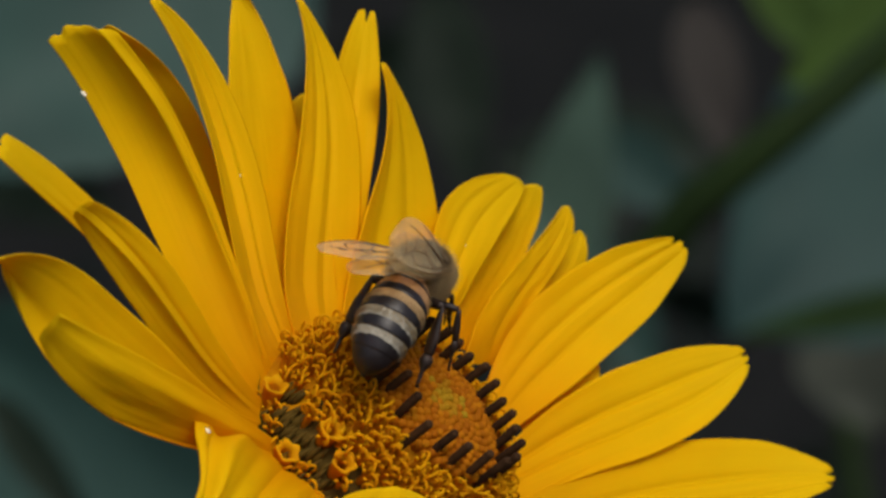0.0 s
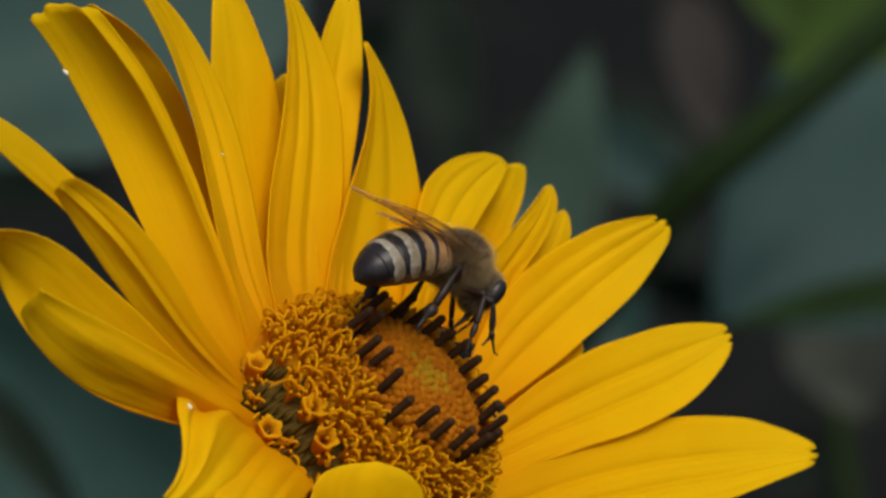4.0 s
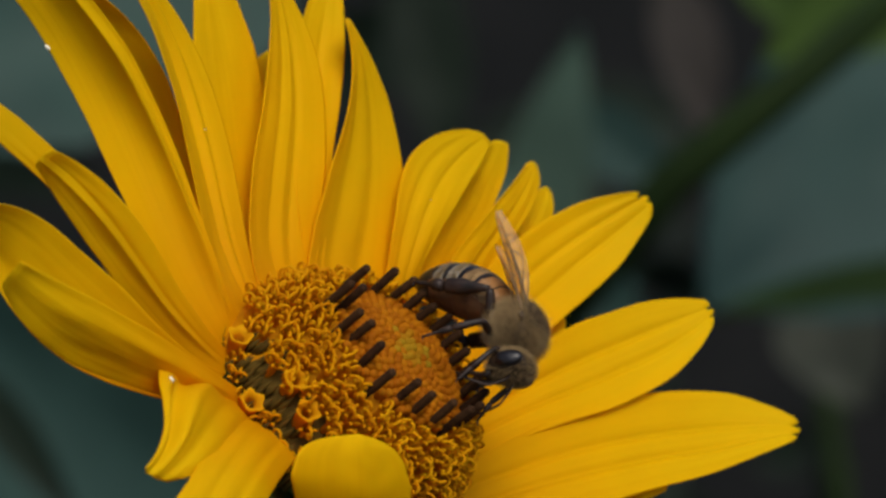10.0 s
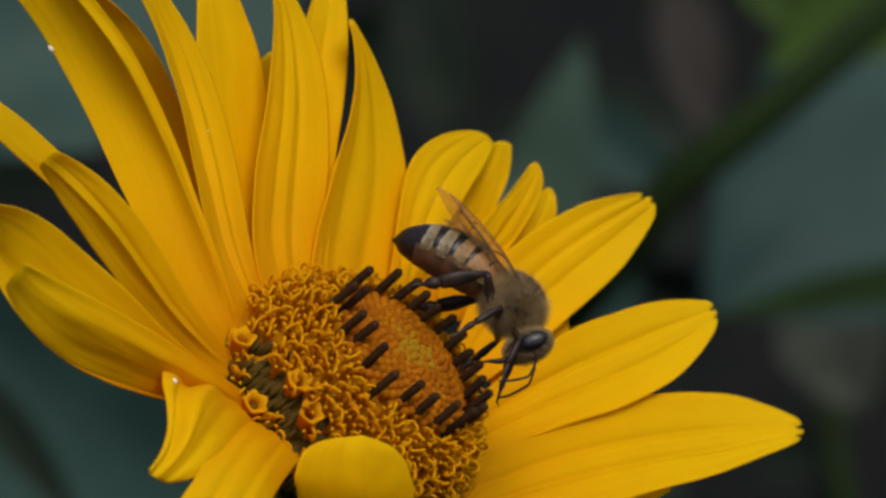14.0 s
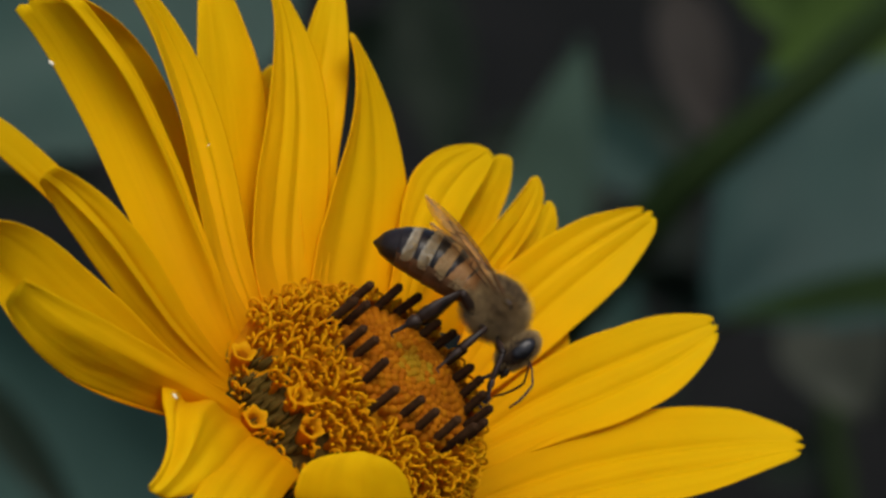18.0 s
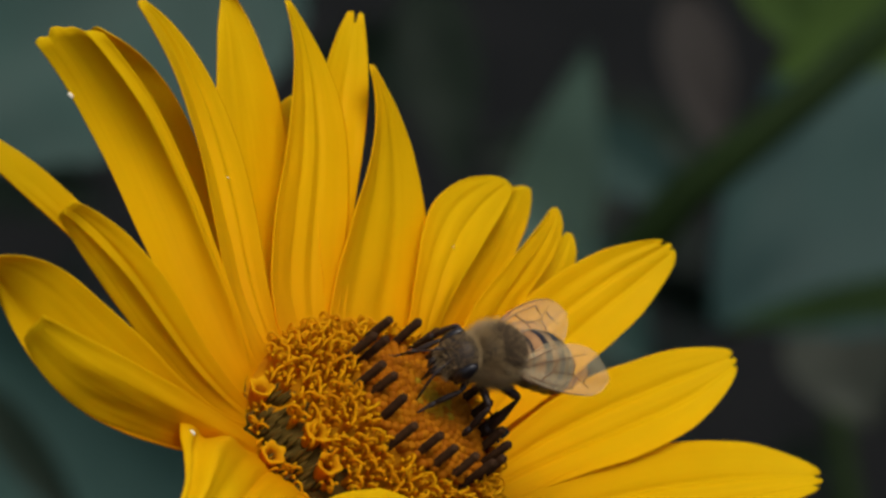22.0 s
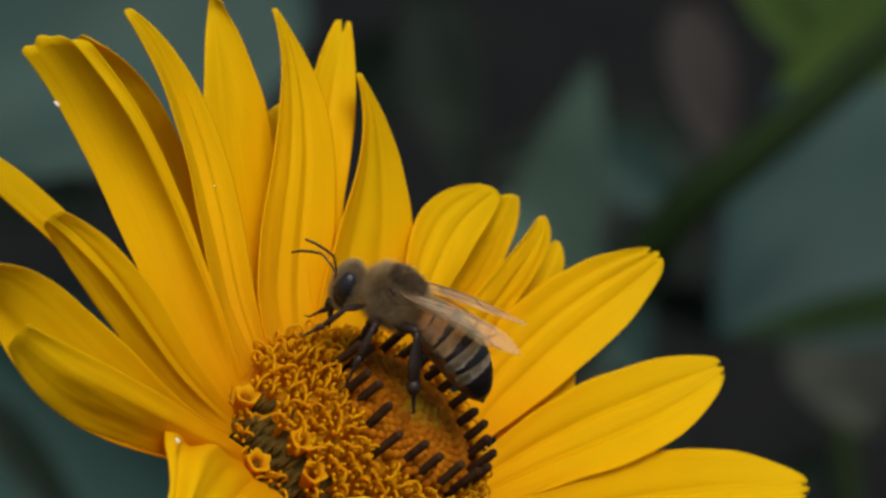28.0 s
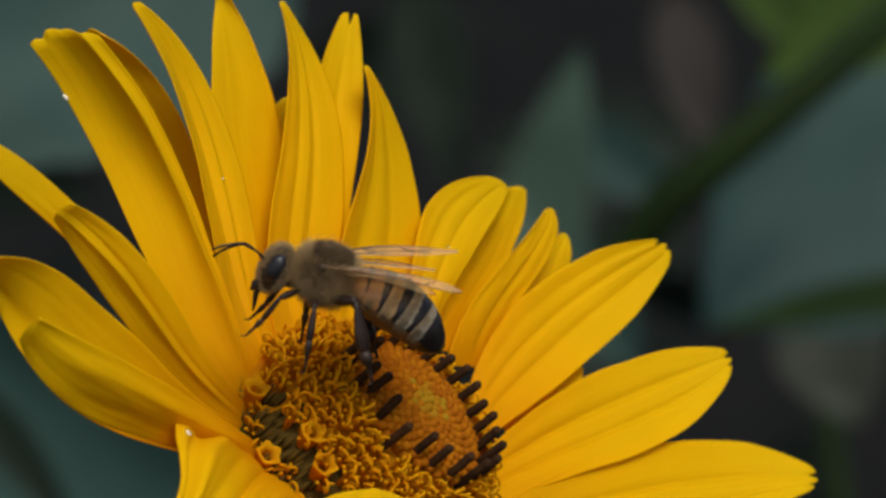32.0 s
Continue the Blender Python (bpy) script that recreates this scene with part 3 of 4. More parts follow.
def disc():
    """The domed disc, its scales, open florets, anther columns and buds."""
    verts, faces = [], []
    R, S = 18, 40
    for i in range(R + 1):
        r = RIM * i / R
        for j in range(S):
            a = 2 * math.pi * j / S
            verts.append((r * math.cos(a), r * math.sin(a), dome(r) - 0.5))
    for i in range(R):
        for j in range(S):
            q = (j + 1) % S
            faces.append((i * S + j, i * S + q, (i + 1) * S + q, (i + 1) * S + j))
    mesh_object("disc", verts, faces, [TUBE, SCALE], flower, "orange brown domed floret bed", [1 if q // S >= 14 and 5 <= q % S <= 12 else 0 for q in range(len(faces))])
    cup = [(9.7, 0.1), (9.0, -1.2), (6.0, -2.8), (2.6, -3.6), (1.4, -4.4)]
    verts, faces = [], []
    for r, z in cup:
        for j in range(S):
            a = 2 * math.pi * j / S
            verts.append((r * math.cos(a), r * math.sin(a), z))
    for i in range(len(cup) - 1):
        for j in range(S):
            q = (j + 1) % S
            faces.append((i * S + j, (i + 1) * S + j, (i + 1) * S + q, i * S + q))
    mesh_object("receptacle", verts, faces, STEM, flower, "green underside of the flower head")

    rng = random.Random(5)

    def open_floret(k):
        """A short tube with two styles that curl back."""
        g = random.Random(k)
        pieces = [tube([(0, 0, -0.6), (0, 0, 0.5), (0, 0, 1.0)], [0.24, 0.30, 0.36], 7, False)]
        for a in (0.4, 0.4 + math.pi + g.uniform(-0.6, 0.6)):
            rad = g.uniform(0.32, 0.50)
            turn = g.uniform(3.6, 5.2)
            pts, rr = [(0, 0, 0.6)], [0.10]
            for m in range(11):
                th = turn * m / 10
                out = rad * (1 - math.cos(th)) * (1 - 0.02 * m)
                h = 1.15 + rad * math.sin(th) + g.uniform(-0.02, 0.02)
                pts.append((out * math.cos(a), out * math.sin(a), h))
                rr.append(0.108 - 0.003 * m)
            pieces.append(tube(pts, rr, 7))
        for m in range(5):
            a = 2 * math.pi * m / 5 + 0.3
            pieces.append(tube([(0.30 * math.cos(a), 0.30 * math.sin(a), 0.7), (0.50 * math.cos(a), 0.50 * math.sin(a), 1.10), (0.68 * math.cos(a), 0.68 * math.sin(a), 1.12)], [0.13, 0.12, 0.04], 5))
        v, f = merge(*pieces)
        return mesh_data("floret", v, f, [FLORET, TUBE], [1 if q < 14 else 0 for q in range(len(f))])

    def star_floret(k):
        """A tall tube with a five-pointed mouth."""
        rings = [(-1.6, 0.40, 0), (0.0, 0.54, 0), (1.0, 0.66, 0.01), (1.5, 0.70, 0.03), (1.75, 0.80, 0.08), (1.84, 0.80, 0.13), (1.82, 0.66, 0.10), (1.5, 0.38, 0.03), (0.9, 0.28, 0), (0.3, 0.12, 0)]
        v, f, sides = [], [], 20
        for z, rad, lobe in rings:
            for m in range(sides):
                th = 2 * math.pi * m / sides
                w = rad + lobe * math.cos(5 * th + k)
                v.append((w * math.cos(th), w * math.sin(th), z + 0.5 * lobe * math.cos(5 * th + k)))
        for i in range(len(rings) - 1):
            for m in range(sides):
                q = (m + 1) % sides
                f.append((i * sides + m, i * sides + q, (i + 1) * sides + q, (i + 1) * sides + m))
        return mesh_data("star_floret", v, f, [SCALE, FLORET, TUBE], [0 if q < 20 else 2 if q < 60 else 1 if q < 140 else 2 for q in range(len(f))])

    def anther(k):
        ln = 3.2 + 0.3 * k
        v, f = tube([(0, 0, -0.8), (0, 0, 0.5), (0.02, 0, ln * 0.6), (0.05, 0, ln - 0.15), (0.05, 0, ln)], [0.22, 0.27, 0.31, 0.31, 0.24], 10)
        w, g = tube([(0.05, 0, ln - 0.2), (0.05, 0.02, ln + 0.10)], [0.24, 0.13], 8)
        v, f = merge((v, f), (w, g))
        return mesh_data("anther_column", v, f, [ANTHER], None)

    def bud(k):
        v, f = tube([(0, 0, -0.7), (0, 0, 0.15), (0, 0, 0.45), (0, 0, 0.66), (0, 0, 0.76), (0, 0, 0.79)], [0.24, 0.34, 0.35, 0.29, 0.16, 0.02], 7)
        return mesh_data("bud", v, f, [BUD if k == 0 else GREENBUD], None)

    def mesh_data(name, v, f, mats, fm):
        me = bpy.data.meshes.new(name)
        me.from_pydata([tuple(c * MM for c in p) for p in v], [], f)
        for m in mats:
            me.materials.append(m)
        if fm:
            me.polygons.foreach_set("material_index", fm)
        me.polygons.foreach_set("use_smooth", [True] * len(me.polygons))
        me.update()
        return me

    opened = [open_floret(k) for k in range(5)]
    stars = [star_floret(k * 0.4) for k in range(2)]
    columns = [anther(k) for k in range(3)]
    buds = [bud(0), bud(1)]

    def stand(name, me, r, a, lean, spin, lift=0.0, jitter=0.0):
        """Puts a floret on the dome; lean: how far it follows the dome's slope."""
        slope = math.atan(DOME * 3.0 / RIM * (r / RIM) ** 2) * lean
        m = Matrix.Rotation(a, 4, "Z") @ Matrix.Translation((r * MM, 0, (dome(r) - 0.5 + lift) * MM)) @ Matrix.Rotation(slope + rng.uniform(-jitter, jitter), 4, "Y") @ Matrix.Rotation(rng.uniform(-jitter, jitter), 4, "X") @ Matrix.Rotation(spin, 4, "Z")
        return link_part(name, me, flower, "", m)

    golden = math.pi * (3 - math.sqrt(5))
    # buds, closely packed and pointed, greener in the middle
    count = 300
    for k in range(count):
        r = 5.0 * math.sqrt((k + 0.5) / count)
        stand("bud", buds[1 if r < 1.3 + rng.uniform(-0.5, 0.6) else 0], r, k * golden, 0.6, rng.uniform(0, 6), -0.2 + 0.03 * r, 0.10)
    # open florets with curled styles
    count = 350
    for k in range(count):
        r = (RIM - 0.2) * math.sqrt((k + 0.5) / count)
        a = k * golden
        if r < 5.7:
            continue
        sparse = 32 < math.degrees(a) % 360 < 104
        low = 1.5 if sparse and r > 8.5 else 0.0
        stand("floret", opened[k % 5], r, a, 0.45, rng.uniform(0, 6), 0.30 - low + rng.uniform(-0.25, 0.3), 0.18)
    # tall florets with star-shaped mouths, spaced out among green scales
    for k, (r, deg) in enumerate(((9.1, 38), (9.3, 66), (8.0, 84), (7.7, 68))):
        stand("star_floret", stars[k % 2], r + rng.uniform(-0.15, 0.15), radians(deg + rng.uniform(-3, 3)), 0.36, rng.uniform(0, 6), -0.3 + rng.uniform(-0.2, 0.3), 0.12)
    # dark anther columns round the buds; their tips stand level
    ring = ((5.7, -176), (5.4, -159), (5.1, -150), (4.9, -134), (4.2, -122), (4.4, -104), (4.6, -88), (4.2, -71), (4.7, -61), (5.4, -50), (5.3, -32), (6.0, -4),
            (5.3, 17), (6.3, 22), (5.5, 43), (4.7, 49), (4.7, 73), (5.7, 92), (4.5, 113), (4.7, 131), (5.0, 152), (5.4, 168))
    for k, (r, deg) in enumerate(ring):
        stand("anther_column", columns[k % 3], r, radians(deg), 0.02, rng.uniform(0, 6), 9.0 - (dome(r) - 0.5) - (3.4 + 0.3 * (k % 3)), 0.05)
    # narrow green scales between the outer florets
    n = 44
    pieces = []
    for k in range(n):
        a = radians(34 + 68 * (k + rng.uniform(-0.3, 0.3)) / n)
        r = rng.uniform(8.2, 9.6)
        c = Vector((r * math.cos(a), r * math.sin(a), max(0.0, dome(min(r, RIM))) - 1.2))
        pieces.append(tube([c, c + Vector((0.1 * math.cos(a), 0.1 * math.sin(a), 1.2)), c + Vector((0.05 * math.cos(a), 0.05 * math.sin(a), 2.0))], [0.24, 0.20, 0.03], 6))
    v, f = merge(*pieces)
    tagged(mesh_object("scale_bed", v, f, SCALE, flower, "narrow dark green scales"), kind="stuff")


disc()


def flower_stalk():
    """The stalk that carries the head, bent below it, and the green bracts under the petals."""
    down = (VIEW @ FLOWER_REST).inverted().to_3x3() @ Vector((0, 0, -1))
    pts, p, d = [], Vector((0, 0, -3.8)), Vector((0, 0, -1))
    for k in range(60):
        pts.append(p.copy())
        d = (d * 0.86 + down * 0.14).normalized()
        p = p + d * 20.4
    v, f = tube(pts, [1.5 + 0.012 * k for k in range(60)], 12)
    mesh_object("stalk", v, f, STEM, flower, "slender green stalk")
    rng = random.Random(3)
    for k in range(14):
        a = 2 * math.pi * k / 14 + rng.uniform(-0.1, 0.1)
        o, z = Vector((math.cos(a), math.sin(a), 0)), Vector((0, 0, 1))
        side = z.cross(o)
        verts, faces = [], []
        for i in range(7):
            s = i / 6
            c = o * (6.2 + 6.3 * s) + z * (-2.3 + 1.1 * s - 1.2 * s * s)
            w = 1.7 * (1 - s ** 2.2) + 0.05
            for q in (-1, -0.4, 0.4, 1):
                verts.append(c + side * q * w + z * 0.35 * q * q)
            for q in (1, 0.4, -0.4, -1):
                verts.append(c + side * q * w + z * (0.35 * q * q - 0.35))
        for i in range(6):
            for j in range(8):
                q = (j + 1) % 8
                faces.append((i * 8 + j, i * 8 + q, (i + 1) * 8 + q, (i + 1) * 8 + j))
        faces.append(tuple(range(48, 56)))
        mesh_object("bract", verts, faces, STEM, flower, "green pointed bract")


flower_stalk()


# ---- the garden behind: soft with distance ----
def place(across, up, far):
    """A point behind the flower: millimetres across and up as they would stand at the flower, and half the metres from the lens."""
    far = far * 2.01
    k = far * 1000 / REACH
    return VIEW @ Vector((across * k * MM, up * k * MM, REACH * MM - far))


def blade(name, root, tip, width, mat, parent, droop=0.12, face=0.0, fold=0.18, label=""):
    """A leaf from root to tip (world, metres) with a midrib fold, a toothed outline and thickness."""
    root, tip = Vector(root), Vector(tip)
    ax = tip - root
    ln = ax.length
    ax.normalize()
    back = VIEW.to_3x3() @ Vector((0, 0, 1))
    up = (back - ax * back.dot(ax)).normalized()
    side = ax.cross(up)
    r = radians(face)
    up, side = up * math.cos(r) + side * math.sin(r), side * math.cos(r) - up * math.sin(r)
    seed = root.x * 31 + root.z * 17
    N, M = 22, 8
    top, nr = [], []
    for i in range(N + 1):
        s = i / N
        w = width / 2 * (math.sin(math.pi * min(1, s ** 0.72 * 0.98 + 0.02)) ** 0.85 + 0.02)
        w *= 1 + 0.05 * (i % 2)
        for j in range(M + 1):
            q = 2 * j / M - 1
            z = fold * width * abs(q) * 0.5 - droop * ln * s * s + 0.04 * width * noise.noise((q * 2, s * 6, seed))
            top.append(root + ax * ln * s + side * q * w + up * z)
            nr.append(up)
    K = len(top)
    verts = [(p * 1000) for p in top] + [((p - u * 0.0004) * 1000) for p, u in zip(top, nr)]
    faces = []
    for i in range(N):
        for j in range(M):
            x = i * (M + 1) + j
            faces.append((x, x + 1, x + M + 2, x + M + 1))
            faces.append((K + x, K + x + M + 1, K + x + M + 2, K + x + 1))
    return mesh_object(name, verts, faces, mat, parent, label)


def rod(name, pts, radii, mat, parent, label=""):
    v, f = tube([Vector(p) * 1000 for p in pts], [r * 1000 for r in radii], 10)
    return mesh_object(name, v, f, mat, parent, label)


def plant(label, category="plant"):
    return tagged(new("garden_plant"), label, category, "garden plants behind the flower")


def garden():
    leaf_right = plant("garden plant with broad bluish green leaves, out of focus")
    blade("leaf", place(36, 11, 0.62), place(17, -4.0, 0.60), 0.060, LEAF_TEAL, leaf_right, 0.05, 8)
    blade("leaf", place(36, -1.2, 0.60), place(18, -3.5, 0.58), 0.014, LEAF_GREEN, leaf_right, 0.05, 60)
    rod("stem", [place(36, 22, 0.55), place(24, 11.8, 0.53), place(15, 4.6, 0.53), place(5, -8, 0.54)], [0.0034, 0.0036, 0.004, 0.004], LEAF_GREEN, leaf_right, "dark green slanting stem")
    blade("leaf", place(33, 19, 0.58), place(21, 12.5, 0.57), 0.018, LEAF_PALE, leaf_right, 0.05, 0)
    leaf_mid = plant("garden plant with narrow bluish green leaves, out of focus")
    blade("leaf", place(4.6, -4.0, 0.66), place(9.0, 14.4, 0.65), 0.019, LEAF_GREY, leaf_mid, 0.05, 5)
    blade("leaf", place(8, 9, 0.68), place(16, 4.0, 0.68), 0.015, LEAF_TEAL, leaf_mid, 0.05, 5)
    leaf_left = plant("garden plant with wide bluish leaves, out of focus")
    blade("leaf", place(-12, 24, 0.66), place(-37, 6.8, 0.64), 0.066, LEAF_BLUE, leaf_left, 0.05, 10)
    blade("leaf", place(-34, -4, 0.60), place(-12, -19, 0.60), 0.044, LEAF_BLUE, leaf_left, 0.05, 10)
    blade("leaf", place(-31, -8, 0.56), place(-24, -18, 0.56), 0.008, LEAF_SHADED, leaf_left, 0.05, 10)
    dry = plant("garden plant with a withered brownish leaf, out of focus")
    blade("leaf", place(15, 18, 0.72), place(17.5, 7, 0.72), 0.015, LEAF_DRY, dry, 0.05, 0)
    blade("leaf", place(24.0, -2.0, 0.74), place(27.6, -10.5, 0.74), 0.026, LEAF_OLIVE, dry, 0.05, 0)
    blade("leaf", place(-2, 19, 0.70), place(0.5, 5, 0.70), 0.018, LEAF_SHADED, leaf_mid, 0.05, 0)
    blade("leaf", place(2, 4.5, 0.62), place(7.5, 1.5, 0.62), 0.009, LEAF_GREY, leaf_mid, 0.05, 0)
    blade("leaf", place(22, 20, 0.66), place(30, 12, 0.64), 0.020, LEAF_PALE, leaf_right, 0.05, -20)
    blade("leaf", place(19, 21, 0.60), place(24.5, 13, 0.60), 0.012, LEAF_PALE, leaf_right, 0.05, -10)
    blade("leaf", place(6.5, 1.5, 0.72), place(13, -7, 0.72), 0.020, LEAF_BLUE, leaf_mid, 0.05, 0)
    # stems that carry the leaves from the soil
    for owner, top, bend in ((leaf_right, place(36, 22, 0.55), 0.02), (leaf_mid, place(3.5, 3, 0.66), 0.015), (leaf_left, place(-34, -4, 0.60), -0.02), (dry, place(24.0, -2.0, 0.76), 0.02)):
        foot = Vector((top.x + bend * 3, top.y + 0.05, -0.01))
        rod("stem", [foot, foot.lerp(top, 0.35) + Vector((bend, 0, 0)), foot.lerp(top, 0.7) + Vector((bend, 0, 0)), top], [0.004, 0.0038, 0.0034, 0.0026], LEAF_GREEN, owner, "green garden stem")
    # plants further back, with their shade put into the leaf colour
    rng = random.Random(12)
    for k in range(9):
        far = rng.uniform(0.95, 1.6)
        across, up = -34 + 8.5 * k + rng.uniform(-2, 2), rng.uniform(-6, 14)
        crown = place(across, up, far)
        back = plant("shaded dark green garden plant in the distance")
        foot = Vector((crown.x + rng.uniform(-0.03, 0.03), crown.y + 0.05, -0.01))
        rod("stem", [foot, foot.lerp(crown, 0.5) + Vector((rng.uniform(-0.02, 0.02), 0, 0)), crown], [0.005, 0.0042, 0.003], LEAF_SHADED, back)
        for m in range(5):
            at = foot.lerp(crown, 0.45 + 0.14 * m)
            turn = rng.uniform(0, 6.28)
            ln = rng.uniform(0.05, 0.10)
            blade("leaf", at, at + Vector((math.cos(turn) * ln, -abs(math.sin(turn)) * 0.3 * ln, rng.uniform(-0.4, 0.5) * ln)), ln * rng.uniform(0.32, 0.5), LEAF_SHADED, back, 0.1, rng.uniform(-30, 30))


garden()

# ---- the bee ----
# its own space: x to the head, y to its left, z up, from the middle of the thorax
bee = new("honey_bee")
tagged(bee, "furry brown honey bee with a striped abdomen on the flower", "bee")


def fur(name, centre, size, count, length, mat, keep, seed, parent, label, sweep=(-0.5, 0, 0.1), thick=0.035):
    """Fine hairs that stand on an ellipsoid where keep(direction) allows."""
    g = random.Random(seed)
    verts, faces = [], []
    made = 0
    while made < count:
        d = Vector((g.gauss(0, 1), g.gauss(0, 1), g.gauss(0, 1))).normalized()
        if not keep(d, g):
            continue
        made += 1
        p = Vector(centre) + Vector((d.x * size[0], d.y * size[1], d.z * size[2])) * 0.97
        nn = Vector((d.x / size[0], d.y / size[1], d.z / size[2])).normalized()
        way = (nn + Vector(sweep) * g.uniform(0.3, 1.2) + Vector((g.gauss(0, 1), g.gauss(0, 1), g.gauss(0, 1))) * 0.22).normalized()
        ln = length * g.uniform(0.5, 1.15)
        s = way.orthogonal().normalized()
        t = way.cross(s)
        o = len(verts)
        midp = p + way * ln * 0.55
        tipp = p + way * ln + Vector(sweep) * ln * 0.15
        for c, w in ((p, thick), (midp, thick * 0.7)):
            for k in range(3):
                a = 2.0944 * k
                verts.append(c + (s * math.cos(a) + t * math.sin(a)) * w)
        verts.append(tipp)
        for k in range(3):
            q = (k + 1) % 3
            faces.append((o + k, o + q, o + 3 + q, o + 3 + k))
            faces.append((o + 3 + k, o + 3 + q, o + 6))
    return tagged(mesh_object(name, verts, faces, mat, parent, label), kind="stuff")


WAIST, NECK = (-1.7, 0, -0.2), (1.7, 0, -0.3)
ABDOMEN, HEAD_PART, ANTENNAE = [], [], []


def abdomen_line(s):
    """Middle and radius of the abdomen in its own space, s from the waist (0) to the tip (1)."""
    stations = ((-0.1, 0.5), (0.0, 1.0), (0.12, 1.66), (0.35, 2.06), (0.6, 1.96), (0.8, 1.50), (0.92, 0.92), (1.0, 0.12), (1.08, 0.0))
    k = max(1, min(len(stations) - 3, next((n for n, st in enumerate(stations) if st[0] >= s), 7) - 1))
    p = [stations[k + d] for d in (-1, 0, 1, 2)]
    u = (s - p[1][0]) / (p[2][0] - p[1][0])
    m = [(p[n + 1][1] - p[n - 1][1]) / (p[n + 1][0] - p[n - 1][0]) * (p[2][0] - p[1][0]) for n in (1, 2)]
    r = (1 + 2 * u) * (1 - u) ** 2 * p[1][1] + u * (1 - u) ** 2 * m[0] + u * u * (3 - 2 * u) * p[2][1] + u * u * (u - 1) * m[1]
    return Vector((0.15 - 7.5 * s, 0, 0.55 * math.sin(math.pi * s) - 0.55 * s * s)), max(r, 0.08)


def abdomen():
    """Six overlapping rings that bow together at the waist; each is orange or pale in front and dark behind."""
    cuts = [0.0, 0.15, 0.32, 0.49, 0.65, 0.80, 1.0]
    looks = [(CHITIN_ORANGE, 0.74), (CHITIN_ORANGE, 0.54), (CHITIN_TAN, 0.44), (BAND, 0.43), (BAND, 0.40), (CHITIN, 0.0)]
    root = None
    for k, (fore, part_at) in enumerate(looks):
        s0, s1 = cuts[k], cuts[k + 1]
        R, S = 16, 40
        verts, faces, fm = [], [], []
        for i in range(R + 1):
            u = i / R
            s = s0 + (s1 - s0) * u
            c, r = abdomen_line(s)
            t = (abdomen_line(min(1, s + 0.01))[0] - abdomen_line(max(0, s - 0.01))[0]).normalized()
            up = (Vector((0, 0, 1)) - t * t.z).normalized()
            r *= 1.0 + 0.030 * u - 0.015
            if u > 0.94 and k < 5:
                r *= 0.965
            for j in range(S):
                a = 2 * math.pi * j / S
                flat = 0.80 if math.sin(a) < 0 else 0.90
                verts.append(c + Vector((0, 1, 0)) * r * math.cos(a) + up * r * math.sin(a) * flat)
        for i in range(R):
            for j in range(S):
                q = (j + 1) % S
                faces.append((i * S + j, (i + 1) * S + j, (i + 1) * S + q, i * S + q))
                a = 2 * math.pi * (j + 0.5) / S
                side = part_at + 0.27 * (1 - max(0.0, math.sin(a)) ** 0.8)   # the dark bands narrow down the flanks
                fm.append(2 if math.sin(a) < -0.30 and k < 5 else (1 if (i + 0.5) / R > side else 0))
        ring = mesh_object("abdomen" if root is None else "abdomen_segment", verts, faces, [fore, CHITIN, CHITIN_BELLY], root or bee, "banded orange, pale and black abdomen" if root is None else "", fm)
        if root is None:
            root = ring
            root.matrix_basis = shift_mm(*WAIST)
            ABDOMEN.append(root)
    # short pale hairs in bands over the segments
    g = random.Random(8)
    verts, faces = [], []
    for band, dens, ln in ((0.01, 700, 0.75), (0.07, 600, 0.6), (0.17, 420, 0.42), (0.33, 500, 0.36), (0.50, 900, 0.34), (0.655, 900, 0.32)):
        for _ in range(dens):
            s = max(0.0, min(0.97, band + g.uniform(-0.01, 0.06)))
            a = g.uniform(-0.5, math.pi + 0.5)
            c, r = abdomen_line(s)
            d = Vector((0, math.cos(a), math.sin(a) * 0.90))
            p = c + d * r * 0.98
            way = (d * 0.42 + Vector((-1, 0, -0.1)) + Vector((g.gauss(0, 1), g.gauss(0, 1), g.gauss(0, 1))) * 0.2).normalized()
            w = way.orthogonal().normalized()
            v = way.cross(w)
            o = len(verts)
            for m in range(3):
                verts.append(p + (w * math.cos(2.0944 * m) + v * math.sin(2.0944 * m)) * 0.024)
            verts.append(p + way * ln * g.uniform(0.6, 1.1))
            faces += [(o, o + 1, o + 3), (o + 1, o + 2, o + 3), (o + 2, o, o + 3)]
    tagged(mesh_object("abdomen_hair", verts, faces, HAIR, root, "short pale hairs in bands"), kind="stuff")


